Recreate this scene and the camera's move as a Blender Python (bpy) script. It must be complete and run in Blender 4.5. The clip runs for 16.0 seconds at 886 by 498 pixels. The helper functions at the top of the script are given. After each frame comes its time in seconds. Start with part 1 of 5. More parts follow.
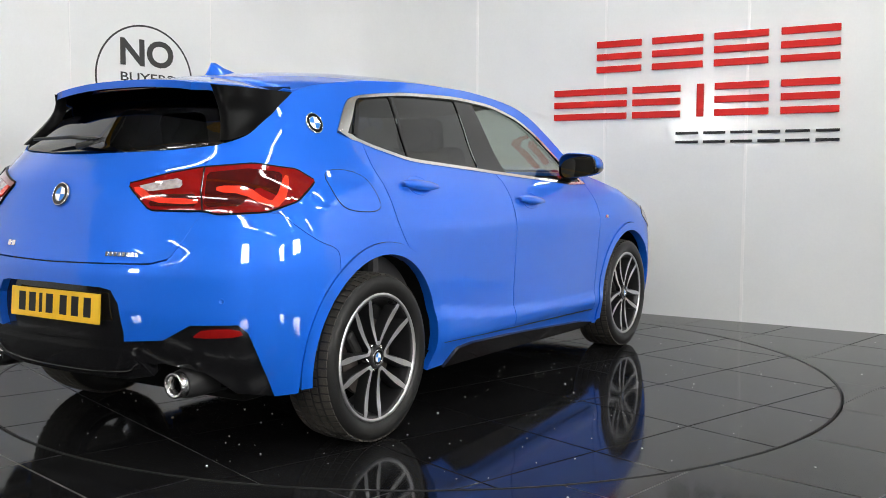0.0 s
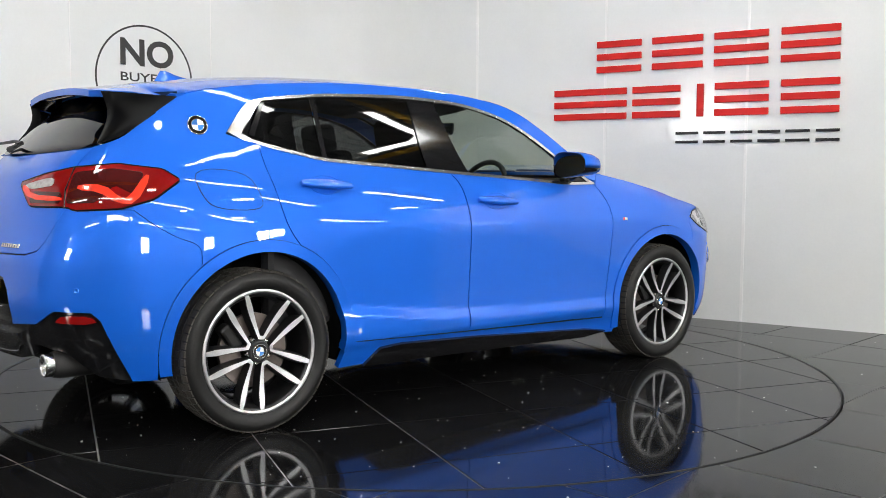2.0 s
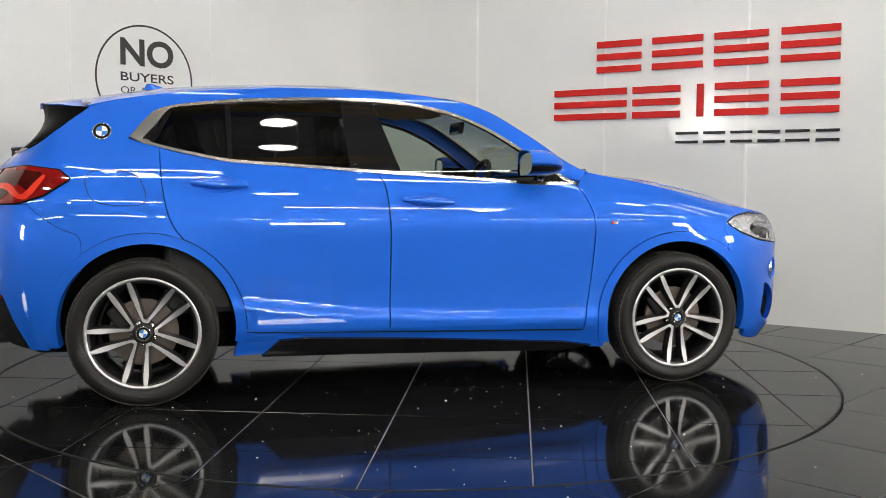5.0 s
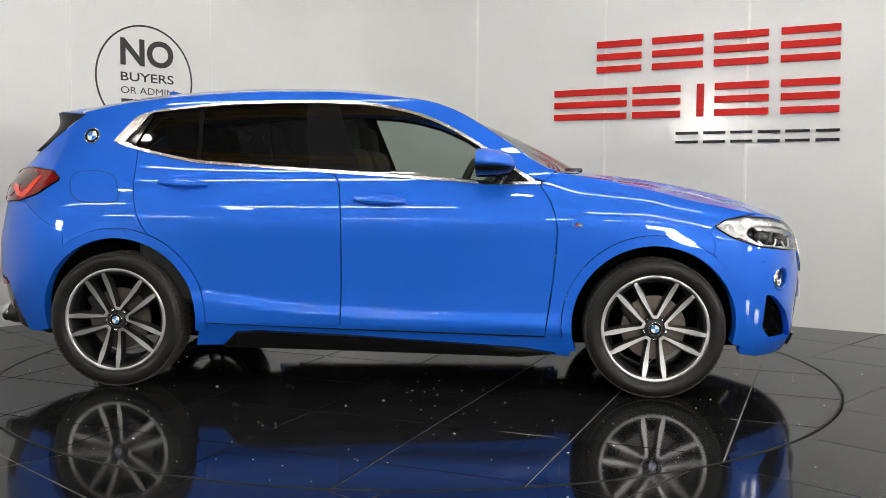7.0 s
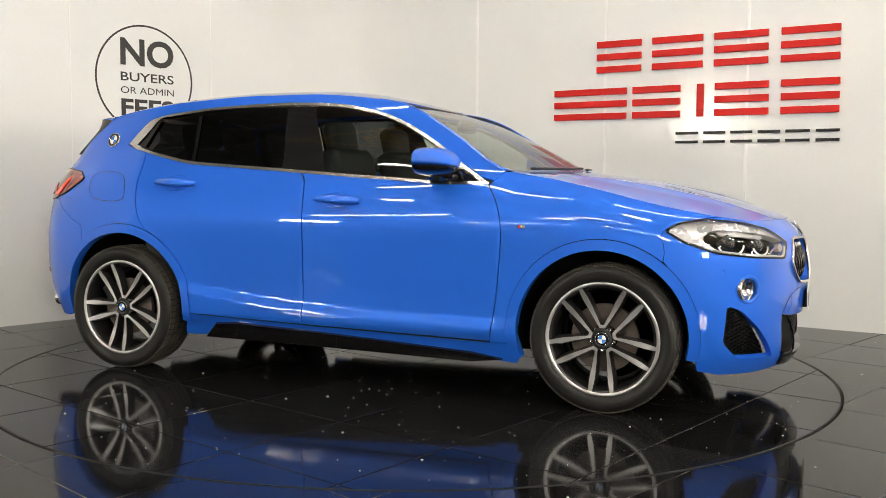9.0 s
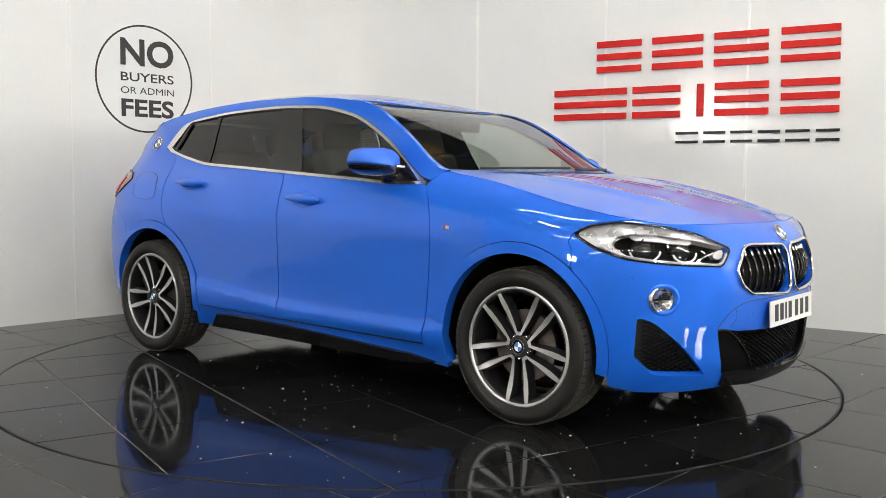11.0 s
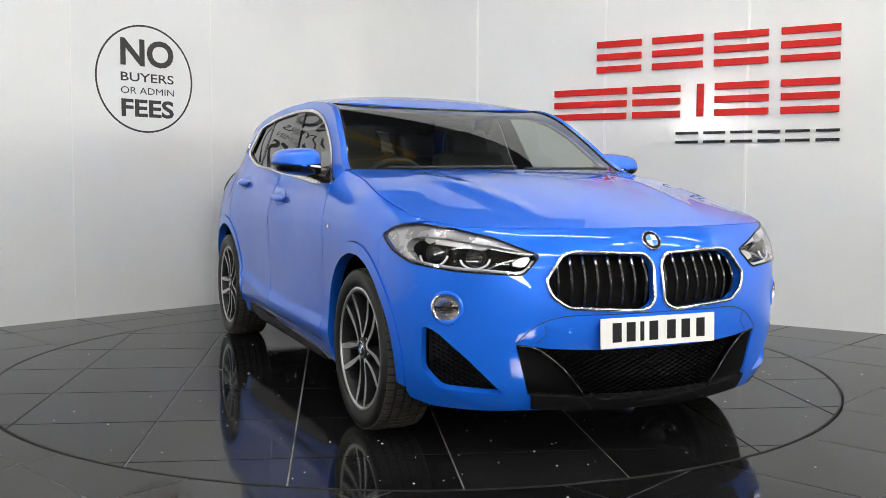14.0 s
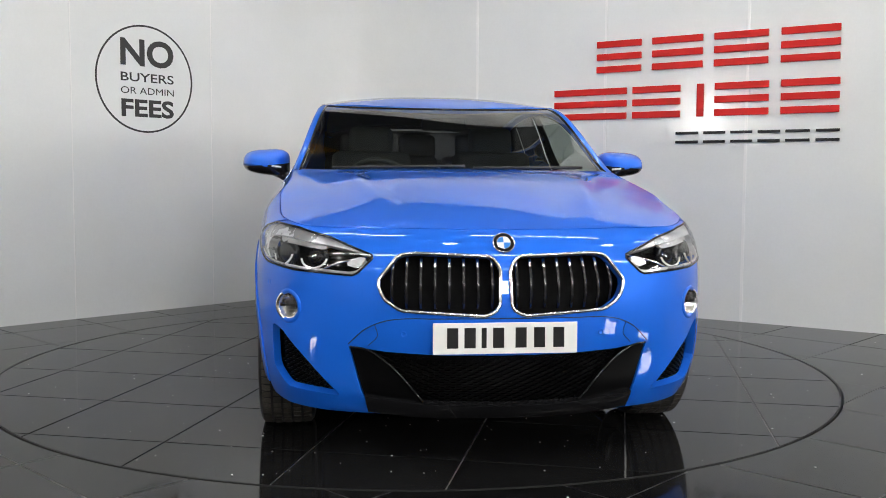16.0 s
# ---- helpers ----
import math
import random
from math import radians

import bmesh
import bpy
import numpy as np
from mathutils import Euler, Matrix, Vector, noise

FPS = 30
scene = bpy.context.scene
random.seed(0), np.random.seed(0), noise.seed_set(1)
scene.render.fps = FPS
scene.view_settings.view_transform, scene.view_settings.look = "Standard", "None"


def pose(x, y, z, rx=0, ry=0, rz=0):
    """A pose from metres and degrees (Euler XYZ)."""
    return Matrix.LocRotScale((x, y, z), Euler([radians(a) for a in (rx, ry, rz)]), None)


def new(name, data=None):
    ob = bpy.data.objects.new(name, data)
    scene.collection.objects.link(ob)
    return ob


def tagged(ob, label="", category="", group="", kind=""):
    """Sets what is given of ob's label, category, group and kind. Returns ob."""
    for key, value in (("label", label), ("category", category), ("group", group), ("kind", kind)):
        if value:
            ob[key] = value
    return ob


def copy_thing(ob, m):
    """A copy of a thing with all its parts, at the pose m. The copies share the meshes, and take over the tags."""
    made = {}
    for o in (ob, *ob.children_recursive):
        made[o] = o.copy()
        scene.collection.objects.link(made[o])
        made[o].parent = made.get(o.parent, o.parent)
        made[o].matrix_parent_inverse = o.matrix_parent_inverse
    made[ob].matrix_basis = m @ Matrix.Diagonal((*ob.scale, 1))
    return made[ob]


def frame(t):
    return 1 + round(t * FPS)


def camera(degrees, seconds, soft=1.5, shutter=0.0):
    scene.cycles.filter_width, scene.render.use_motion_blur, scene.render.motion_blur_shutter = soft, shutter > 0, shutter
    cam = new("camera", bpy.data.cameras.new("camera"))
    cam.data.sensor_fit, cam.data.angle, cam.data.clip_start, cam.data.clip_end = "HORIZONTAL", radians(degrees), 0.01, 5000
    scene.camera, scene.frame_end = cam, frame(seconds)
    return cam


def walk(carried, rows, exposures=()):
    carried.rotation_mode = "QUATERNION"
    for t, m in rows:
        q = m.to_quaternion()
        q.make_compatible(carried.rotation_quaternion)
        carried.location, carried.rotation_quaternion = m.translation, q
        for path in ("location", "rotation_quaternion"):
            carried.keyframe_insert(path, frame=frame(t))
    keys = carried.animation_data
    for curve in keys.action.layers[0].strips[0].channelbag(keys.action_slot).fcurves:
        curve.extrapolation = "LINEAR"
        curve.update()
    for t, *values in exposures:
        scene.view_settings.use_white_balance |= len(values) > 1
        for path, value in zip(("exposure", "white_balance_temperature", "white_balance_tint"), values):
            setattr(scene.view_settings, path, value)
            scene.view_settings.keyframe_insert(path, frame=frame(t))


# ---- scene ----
# camera: fixed on a tripod before the turntable
CAM_POSE = Matrix.Translation((0, -5.381, 1.045)) @ Matrix.Rotation(radians(-1.542), 4, "Z") @ Matrix.Rotation(radians(90 - 4.15), 4, "X") @ Matrix.Rotation(radians(0.337), 4, "Z")
cam = camera(50.09, 16.0, soft=0.9)
walk(cam, [(0.0, CAM_POSE), (16.0, CAM_POSE)],
     exposures=[(0.0, 0.08, 6500, 10), (1.5, 0.08, 6500, 10), (2.5, 0.06, 6600, 10), (3.5, -0.04, 6950, 10), (4.2, -0.12, 6900, 10), (6.3, -0.14, 6800, 10), (7.0, -0.12, 6850, 10), (8.0, 0.06, 7100, 10), (8.5, 0.08, 7350, 10),
                (9.2, 0.14, 7500, 10), (11.3, 0.12, 6750, 10), (12.5, 0.10, 6620, 10), (14.5, 0.06, 6600, 10), (15.5, -0.04, 6550, 10), (16.0, -0.12, 6550, 10)])

# ---- light: a closed hall, lit by ceiling strip lamps and by daylight from small windows in the walls behind the camera ----
world = bpy.data.worlds.new("hall_surround")
world.use_nodes = True
scene.world = world
world.node_tree.nodes["Background"].inputs[0].default_value = (0.75, 0.8, 0.85, 1)
world.node_tree.nodes["Background"].inputs[1].default_value = 0.05
STRIP_POWER = 32.0
DAYLIGHT = 70.0


# ---- materials ----
def node(nt, kind, **props):
    n = nt.nodes.new(kind)
    for k, v in props.items():
        if k == "inputs":
            for i, val in v.items():
                n.inputs[i].default_value = val
        elif k == "operation":
            n.operation = v
        elif k == "blend":
            n.blend_type = v
        elif k == "data_type":
            n.data_type = v
    return n


def mat(name, color, rough=0.5, metal=0.0, vary=0.08, scale=6.0, grain=0.0, grain_scale=180.0, bump=0.0, coat=0.0, rough_vary=0.1, piece=0.0,
        emit=None, specular=0.5):
    """A surface with two scales of variation in colour and gloss, and fine relief."""
    m = bpy.data.materials.new(name)
    m.use_nodes = True
    nt = m.node_tree
    b = nt.nodes["Principled BSDF"]
    b.inputs["Metallic"].default_value = metal
    b.inputs["Specular IOR Level"].default_value = specular
    if coat:
        b.inputs["Coat Weight"].default_value = coat
        b.inputs["Coat Roughness"].default_value = 0.008
    tc = node(nt, "ShaderNodeTexCoord")
    big = node(nt, "ShaderNodeTexNoise", inputs={"Scale": scale, "Detail": 5.0, "Roughness": 0.6})
    fine = node(nt, "ShaderNodeTexNoise", inputs={"Scale": grain_scale, "Detail": 2.0})
    nt.links.new(tc.outputs["Object"], big.inputs["Vector"])
    nt.links.new(tc.outputs["Object"], fine.inputs["Vector"])
    mr = node(nt, "ShaderNodeMapRange", inputs={"From Min": 0.3, "From Max": 0.7, "To Min": 1 - vary, "To Max": 1 + vary})
    nt.links.new(big.outputs["Fac"], mr.inputs["Value"])
    mg = node(nt, "ShaderNodeMapRange", inputs={"From Min": 0.3, "From Max": 0.7, "To Min": 1 - grain, "To Max": 1 + grain})
    nt.links.new(fine.outputs["Fac"], mg.inputs["Value"])
    mul = node(nt, "ShaderNodeMath", operation="MULTIPLY")
    nt.links.new(mr.outputs[0], mul.inputs[0])
    nt.links.new(mg.outputs[0], mul.inputs[1])
    last = mul
    if piece:
        oi = node(nt, "ShaderNodeObjectInfo")
        mp = node(nt, "ShaderNodeMapRange", inputs={"To Min": 1 - piece, "To Max": 1 + piece})
        nt.links.new(oi.outputs["Random"], mp.inputs["Value"])
        last = node(nt, "ShaderNodeMath", operation="MULTIPLY")
        nt.links.new(mul.outputs[0], last.inputs[0])
        nt.links.new(mp.outputs[0], last.inputs[1])
    sc = node(nt, "ShaderNodeVectorMath", operation="SCALE")
    sc.inputs[0].default_value = color[:3]
    nt.links.new(last.outputs[0], sc.inputs["Scale"])
    nt.links.new(sc.outputs[0], b.inputs["Base Color"])
    rr = node(nt, "ShaderNodeMapRange", inputs={"From Min": 0.3, "From Max": 0.7, "To Min": rough * (1 - rough_vary), "To Max": rough * (1 + rough_vary)})
    nt.links.new(big.outputs["Fac"], rr.inputs["Value"])
    nt.links.new(rr.outputs[0], b.inputs["Roughness"])
    if bump:
        bp = node(nt, "ShaderNodeBump", inputs={"Strength": 0.4, "Distance": bump})
        nt.links.new(fine.outputs["Fac"], bp.inputs["Height"])
        nt.links.new(bp.outputs[0], b.inputs["Normal"])
    if emit:
        b.inputs["Emission Color"].default_value = (*emit[:3], 1)
        b.inputs["Emission Strength"].default_value = emit[3]
    return m


def pane_mat(name, tint, rough=0.0):
    """A thin pane: clear or tinted, with Fresnel gloss."""
    m = bpy.data.materials.new(name)
    m.use_nodes = True
    nt = m.node_tree
    nt.nodes.remove(nt.nodes["Principled BSDF"])
    tr = node(nt, "ShaderNodeBsdfTransparent")
    tr.inputs[0].default_value = (*tint, 1)
    gl = node(nt, "ShaderNodeBsdfGlossy")
    gl.inputs["Roughness"].default_value = rough
    lw = node(nt, "ShaderNodeLayerWeight", inputs={"Blend": 0.5})
    pw = node(nt, "ShaderNodeMath", operation="POWER", inputs={1: 4.0})
    fr = node(nt, "ShaderNodeMath", operation="MULTIPLY_ADD", inputs={1: 0.92, 2: 0.06})
    nt.links.new(lw.outputs["Facing"], pw.inputs[0])
    nt.links.new(pw.outputs[0], fr.inputs[0])
    mx = node(nt, "ShaderNodeMixShader")
    nt.links.new(fr.outputs[0], mx.inputs[0])
    nt.links.new(tr.outputs[0], mx.inputs[1])
    nt.links.new(gl.outputs[0], mx.inputs[2])
    nt.links.new(mx.outputs[0], nt.nodes["Material Output"].inputs[0])
    return m


M_WALL = mat("white_gloss_panel", (0.77, 0.78, 0.775), 0.14, vary=0.025, scale=1.3, grain=0.01, bump=0.0002, grain_scale=60, specular=0.3)
def wavy(m, scale, strength, distance):
    """Adds a slow waviness under a surface's fine relief."""
    nt = m.node_tree
    b = nt.nodes["Principled BSDF"]
    tc = node(nt, "ShaderNodeTexCoord")
    ns = node(nt, "ShaderNodeTexNoise", inputs={"Scale": scale, "Detail": 2.0})
    nt.links.new(tc.outputs["Object"], ns.inputs["Vector"])
    bp = node(nt, "ShaderNodeBump", inputs={"Strength": strength, "Distance": distance})
    nt.links.new(ns.outputs["Fac"], bp.inputs["Height"])
    old = b.inputs["Normal"].links
    if old:
        nt.links.new(bp.outputs[0], old[0].from_node.inputs["Normal"])
    else:
        nt.links.new(bp.outputs[0], b.inputs["Normal"])


wavy(M_WALL, 6.0, 0.5, 0.006)
M_WALL_BACK = mat("grey_painted_blockwork", (0.22, 0.22, 0.22), 0.8, vary=0.1, scale=2)
M_CEIL = mat("dark_corrugated_roof", (0.22, 0.23, 0.24), 0.7, vary=0.12, scale=2)
M_BEAM = mat("yellow_painted_steel", (0.62, 0.34, 0.03), 0.5, vary=0.1, scale=3)
M_JOINT = mat("panel_joint_strip", (0.86, 0.86, 0.85), 0.25, vary=0.02)
M_TILE = mat("polished_black_porcelain", (0.009, 0.009, 0.0095), 0.07, vary=0.3, scale=3, grain=0.35, grain_scale=420, rough_vary=0.35, piece=0.25, specular=0.15)
M_GROUT = mat("grey_grout", (0.24, 0.235, 0.23), 0.55, vary=0.2, scale=9)
M_EDGE = mat("black_rubber_gap", (0.006, 0.006, 0.006), 0.6)
M_DUST = mat("white_dust_specks", (0.7, 0.7, 0.68), 0.9)
M_RED = mat("red_acrylic_face", (0.60, 0.014, 0.012), 0.38, vary=0.04, specular=0.2)
M_BLACK = mat("black_acrylic_face", (0.012, 0.012, 0.013), 0.3, vary=0.05, specular=0.2)
M_VINYL = mat("dark_grey_vinyl", (0.022, 0.022, 0.022), 0.45, vary=0.05)
M_LAMP = mat("strip_lamp_diffuser", (0.9, 0.9, 0.9), 0.4, emit=(0.99, 1.0, 0.975, STRIP_POWER))
M_BAY = mat("high_bay_lamp_disc", (0.9, 0.9, 0.9), 0.4, emit=(1.0, 0.99, 0.96, 60.0))
M_DAY = mat("frosted_daylight_pane", (0.8, 0.8, 0.8), 0.5, emit=(1.0, 0.985, 0.95, DAYLIGHT))
M_FRAME = mat("grey_window_frame", (0.25, 0.25, 0.26), 0.5)
M_LAMP_BODY = mat("white_lamp_housing", (0.75, 0.75, 0.75), 0.4)


# ---- building helpers ----
def link(name, bm, material, parent=None, label="", smooth=False):
    me = bpy.data.meshes.new(name)
    bm.to_mesh(me)
    bm.free()
    for m in (material if isinstance(material, (list, tuple)) else (material,)):
        me.materials.append(m)
    if smooth:
        me.shade_smooth()
    ob = new(name, me)
    ob.parent = parent
    if label:
        tagged(ob, label)
    return ob


def part(name, bm, material, parent, label="", smooth=False):
    return link(name, bm, material, parent, label, smooth)


def box(bm, m, size, bevel=0.0, segments=2):
    made = bmesh.ops.create_cube(bm, size=1.0, matrix=m @ Matrix.Diagonal((*size, 1)))
    if bevel:
        edges = list({e for v in made["verts"] for e in v.link_edges})
        bmesh.ops.bevel(bm, geom=edges, offset=bevel, segments=segments, affect="EDGES", profile=0.5)
    return bm


def boxed(m, size, bevel=0.0, segments=2):
    return box(bmesh.new(), m, size, bevel, segments)


def lathe(bm, profile, steps=64, axis="Y", m=Matrix()):
    """Turns a profile of (radius, along) round an axis."""
    rings = []
    for r, a in profile:
        ring = []
        for k in range(steps):
            w = 2 * math.pi * k / steps
            p = Vector((r * math.cos(w), a, r * math.sin(w))) if axis == "Y" else Vector((r * math.cos(w), r * math.sin(w), a))
            ring.append(bm.verts.new(m @ p))
        rings.append(ring)
    for a, b in zip(rings, rings[1:]):
        for k in range(steps):
            bm.faces.new((a[k], a[(k + 1) % steps], b[(k + 1) % steps], b[k]))
    return rings


def tube(bm, points, radius, sides=8, closed=False):
    """A round bar along points."""
    pts = [Vector(p) for p in points]
    n = len(pts)
    rings = []
    up = Vector((0.13, 0.21, 1)).normalized()
    for i, p in enumerate(pts):
        a = pts[(i - 1) % n] if closed or i else p
        b = pts[(i + 1) % n] if closed or i < n - 1 else p
        d = (b - a).normalized()
        s = d.cross(up).normalized()
        t = s.cross(d)
        r = radius[i] if isinstance(radius, (list, tuple)) else radius
        rings.append([bm.verts.new(p + r * (math.cos(2 * math.pi * k / sides) * s + math.sin(2 * math.pi * k / sides) * t)) for k in range(sides)])
    pairs = list(zip(rings, rings[1:])) + ([(rings[-1], rings[0])] if closed else [])
    for a, b in pairs:
        for k in range(sides):
            bm.faces.new((a[k], a[(k + 1) % sides], b[(k + 1) % sides], b[k]))
    if not closed:
        bm.faces.new(rings[0][::-1])
        bm.faces.new(rings[-1])
    return bm


# ---- the hall ----
W_RIGHT, E_RIGHT = Vector((2.42, 1.60, 0)), Vector((0.825, -0.565, 0)).normalized()
W_LEFT, E_LEFT = Vector((-1.70, 2.53, 0)), Vector((0.702, 0.712, 0)).normalized()
N_RIGHT = Vector((E_RIGHT.y, -E_RIGHT.x, 0))
N_LEFT = Vector((E_LEFT.y, -E_LEFT.x, 0))
WALL_H, CEIL_H = 3.9, 5.2


def wall_frame(origin, along, normal, s, z, out=0.0):
    """A pose on a wall: x along it, y up, z out of it."""
    m = Matrix((along, Vector((0, 0, 1)), normal)).transposed().to_4x4()
    return Matrix.Translation(origin + along * s + normal * out + Vector((0, 0, z))) @ m
def hall_wall(name, origin, along, normal, s0, s1, z1, material, label):
    bm = boxed(wall_frame(origin, along, normal, (s0 + s1) / 2, z1 / 2, -0.06), (s1 - s0, z1, 0.12))
    return tagged(link(name, bm, material), label, "wall", kind="structure")


# two faced walls that meet in a rounded corner, each clad in panels 1.2 m wide
wr = hall_wall("wall_right", W_RIGHT, E_RIGHT, N_RIGHT, -2.76, 7.6, WALL_H, M_WALL, "white gloss panelled showroom wall with raised sign letters")
wl = hall_wall("wall_left", W_LEFT, E_LEFT, N_LEFT, -7.6, 0.90, WALL_H, M_WALL, "white gloss panelled showroom wall with a round vinyl notice")


def corner_wall():
    bm = bmesh.new()
    a, b = W_LEFT + E_LEFT * 0.90, W_RIGHT - E_RIGHT * 2.76
    t = (b - a).length * 0.62
    c1, c2 = a + E_LEFT * t, b - E_RIGHT * t
    pts = []
    for k in range(17):
        w = k / 16
        pts.append(a * (1 - w) ** 3 + c1 * 3 * w * (1 - w) ** 2 + c2 * 3 * w * w * (1 - w) + b * w ** 3)
    rows = []
    for k, p in enumerate(pts):
        q0, q1 = pts[max(k - 1, 0)], pts[min(k + 1, 16)]
        d = (q1 - q0).normalized()
        back = Vector((-d.y, d.x, 0)) * 0.12
        rows.append([bm.verts.new(v) for v in (p, p + back, p + back + Vector((0, 0, WALL_H)), p + Vector((0, 0, WALL_H)))])
    for r, s in zip(rows, rows[1:]):
        for i in range(4):
            bm.faces.new((r[i], s[i], s[(i + 1) % 4], r[(i + 1) % 4]))
    bm.faces.new(rows[0]), bm.faces.new(rows[-1][::-1])
    bmesh.ops.recalc_face_normals(bm, faces=bm.faces)
    ob = link("wall_corner", bm, M_WALL, smooth=False)
    for p in ob.data.polygons:
        p.use_smooth = abs(p.normal.z) < 0.3
    ob.data.set_sharp_from_angle(angle=radians(40))
    return tagged(ob, "white gloss wall curving round the showroom corner", "wall", kind="structure")


corner_wall()
for wall, origin, along, normal, seams in ((wr, W_RIGHT, E_RIGHT, N_RIGHT, (-2.314, -1.122, 0.0, 1.2, 2.4, 3.6)), (wl, W_LEFT, E_LEFT, N_LEFT, (-4.8, -3.6, -2.4, -1.19, 0.0))):
    for s in seams:
        part("joint_strip", boxed(wall_frame(origin, along, normal, s, WALL_H / 2 + 0.002, 0.0015), (0.022 if wall is wr else 0.010, WALL_H - 0.01, 0.005), 0.0012, 1), M_JOINT, wall)

# the rest of the hall, behind and above
back = boxed(pose(0, -11.0, CEIL_H / 2), (22, 0.2, CEIL_H))
tagged(link("wall_back", back, M_WALL_BACK), "grey painted blockwork wall closing the hall", "wall", kind="structure")


def hall_window(name, x, y, z, turn):
    """A small frosted window set on a wall: frame, mullion and panes that let the daylight in."""
    root = tagged(new(name), "small frosted daylight window high in the hall wall", "window", kind="structure")
    root.matrix_basis = pose(x, y, z, 0, 0, turn)
    for dx in (-.66, .66):
        part("frame", boxed(pose(dx, .03, 0), (.08, .08, 1.16), .006, 1), M_FRAME, root)
    for dz in (-.54, .54):
        part("frame", boxed(pose(0, .03, dz), (1.24, .08, .08), .006, 1), M_FRAME, root)
    for k in (-1, 1):
        part("pane", boxed(pose(.31 * k, .01, 0), (.58, .012, 1.0)), M_DAY, root)
    part("mullion", boxed(pose(0, .03, 0), (.04, .05, 1.0), .004, 1), M_FRAME, root)


for k, (x, y, turn) in enumerate(((-9.8, -7.6, -90), (9.8, -5.9, 90), (9.8, -9.2, 90), (2.6, -10.9, 0))):
    hall_window("window_%d" % (k + 1), x, y, 2.45, turn)
for name, x in (("wall_side_left", -9.9), ("wall_side_right", 9.9)):
    tagged(link(name, boxed(pose(x, -4.0, CEIL_H / 2), (0.2, 13.8, CEIL_H)), M_WALL_BACK), "grey painted blockwork side wall of the hall", "wall", kind="structure")
tagged(link("wall_far", boxed(pose(0, 6.4, CEIL_H / 2), (22, 0.2, CEIL_H)), M_WALL_BACK), "grey painted blockwork wall behind the panels", "wall", kind="structure")


def roof():
    bm = boxed(pose(0, -2.3, CEIL_H + 0.1), (22, 17.6, 0.2))
    for k in range(44):
        box(bm, pose(-10.75 + k * 0.5, -2.3, CEIL_H - 0.02), (0.16, 17.4, 0.05))
    return tagged(link("ceiling", bm, M_CEIL), "dark ribbed metal roof lining", "ceiling", kind="structure")


roof()


def ceiling_beam():
    """A lattice beam: two chords with zigzag webs."""
    root = tagged(new("ceiling_beam"), "yellow painted steel lattice beam under the roof", "beam", "beams under the roof")
    part("chord", boxed(pose(0, 0, 0.22), (19.4, 0.10, 0.06), 0.004, 1), M_BEAM, root)
    part("chord", boxed(pose(0, 0, -0.22), (19.4, 0.10, 0.06), 0.004, 1), M_BEAM, root)
    web = None
    for k in range(24):
        m = pose(-9.2 + 0.8 * k, 0, 0, 0, 29 * (1 if k % 2 else -1), 0)
        if web is None:
            web = part("web", boxed(Matrix(), (0.86, 0.04, 0.04)), M_BEAM, root)
            web.matrix_basis = m
        else:
            o = new("web", web.data)
            o.parent, o.matrix_basis = root, m
    return root


beam = ceiling_beam()
beam.matrix_basis = pose(0, 1.3, CEIL_H - 0.42)
for y in (-1.2, -3.6, -6.2, -9.0):
    copy_thing(beam, pose(0, y, CEIL_H - 0.42))


def strip_lamp(hang):
    root = tagged(new("strip_lamp"), "white fluorescent strip lamp hung under the roof, lit", "lamp", "strip lamps")
    part("housing", boxed(pose(0, 0, 0.05), (2.5, 0.16, 0.05), 0.006), M_LAMP_BODY, root)
    part("diffuser", boxed(pose(0, 0, 0.005), (2.44, 0.11, 0.035), 0.01), M_LAMP, root, "glowing white diffuser")
    for x in (-1.0, 1.0):
        bm = tube(bmesh.new(), [(x, 0, 0.07), (x, 0, hang)], 0.006, 6)
        part("hanger", bm, M_LAMP_BODY, root)
    return root


# the two rows over the turntable hang high, those towards the back of the hall lower
for hang, places in ((0.72, [(-1.45, .45), (1.45, .45), (-1.8, -2.2), (1.8, -2.2), (5.4, -1.4), (5.4, -3.0)]),
                     (1.85, [(-1.8, -5.0), (1.8, -5.0), (-5.4, -5.0), (5.4, -5.0), (8.2, -3.4), (-1.8, -7.8), (1.8, -7.8), (-5.4, -7.8), (5.4, -7.8)])):
    lamp = strip_lamp(hang)
    lamp.matrix_basis = pose(*places[0], CEIL_H - hang - 0.02)
    for x, y in places[1:]:
        copy_thing(lamp, pose(x, y, CEIL_H - hang - 0.02))


def high_bay_lamp():
    """A bell-shaped reflector with a glowing disc, on a rod."""
    root = tagged(new("high_bay_lamp"), "round grey bell-shaped high bay lamp under the roof, lit", "lamp", "high bay lamps")
    bm = bmesh.new()
    lathe(bm, [(0.19, 0.0), (0.18, 0.05), (0.12, 0.14), (0.06, 0.18), (0.05, 0.26), (0.001, 0.27)], 32, "Z")
    part("bell", bm, M_LAMP_BODY, root, smooth=True)
    bm = bmesh.new()
    lathe(bm, [(0.001, 0.012), (0.17, 0.012)], 32, "Z")
    part("disc", bm, M_BAY, root, "glowing lamp disc")
    part("rod", tube(bmesh.new(), [(0, 0, 0.26), (0, 0, 1.22)], 0.01, 6), M_LAMP_BODY, root)
    return root


bay = high_bay_lamp()
bay.matrix_basis = pose(-3.6, -3.4, CEIL_H - 1.24)
for x, y in ((0.2, -3.7), (3.7, -3.3), (6.9, -2.2), (-3.5, -6.6), (3.6, -6.5), (7.2, -5.6), (0.0, -9.2)):
    copy_thing(bay, pose(x, y, CEIL_H - 1.24))

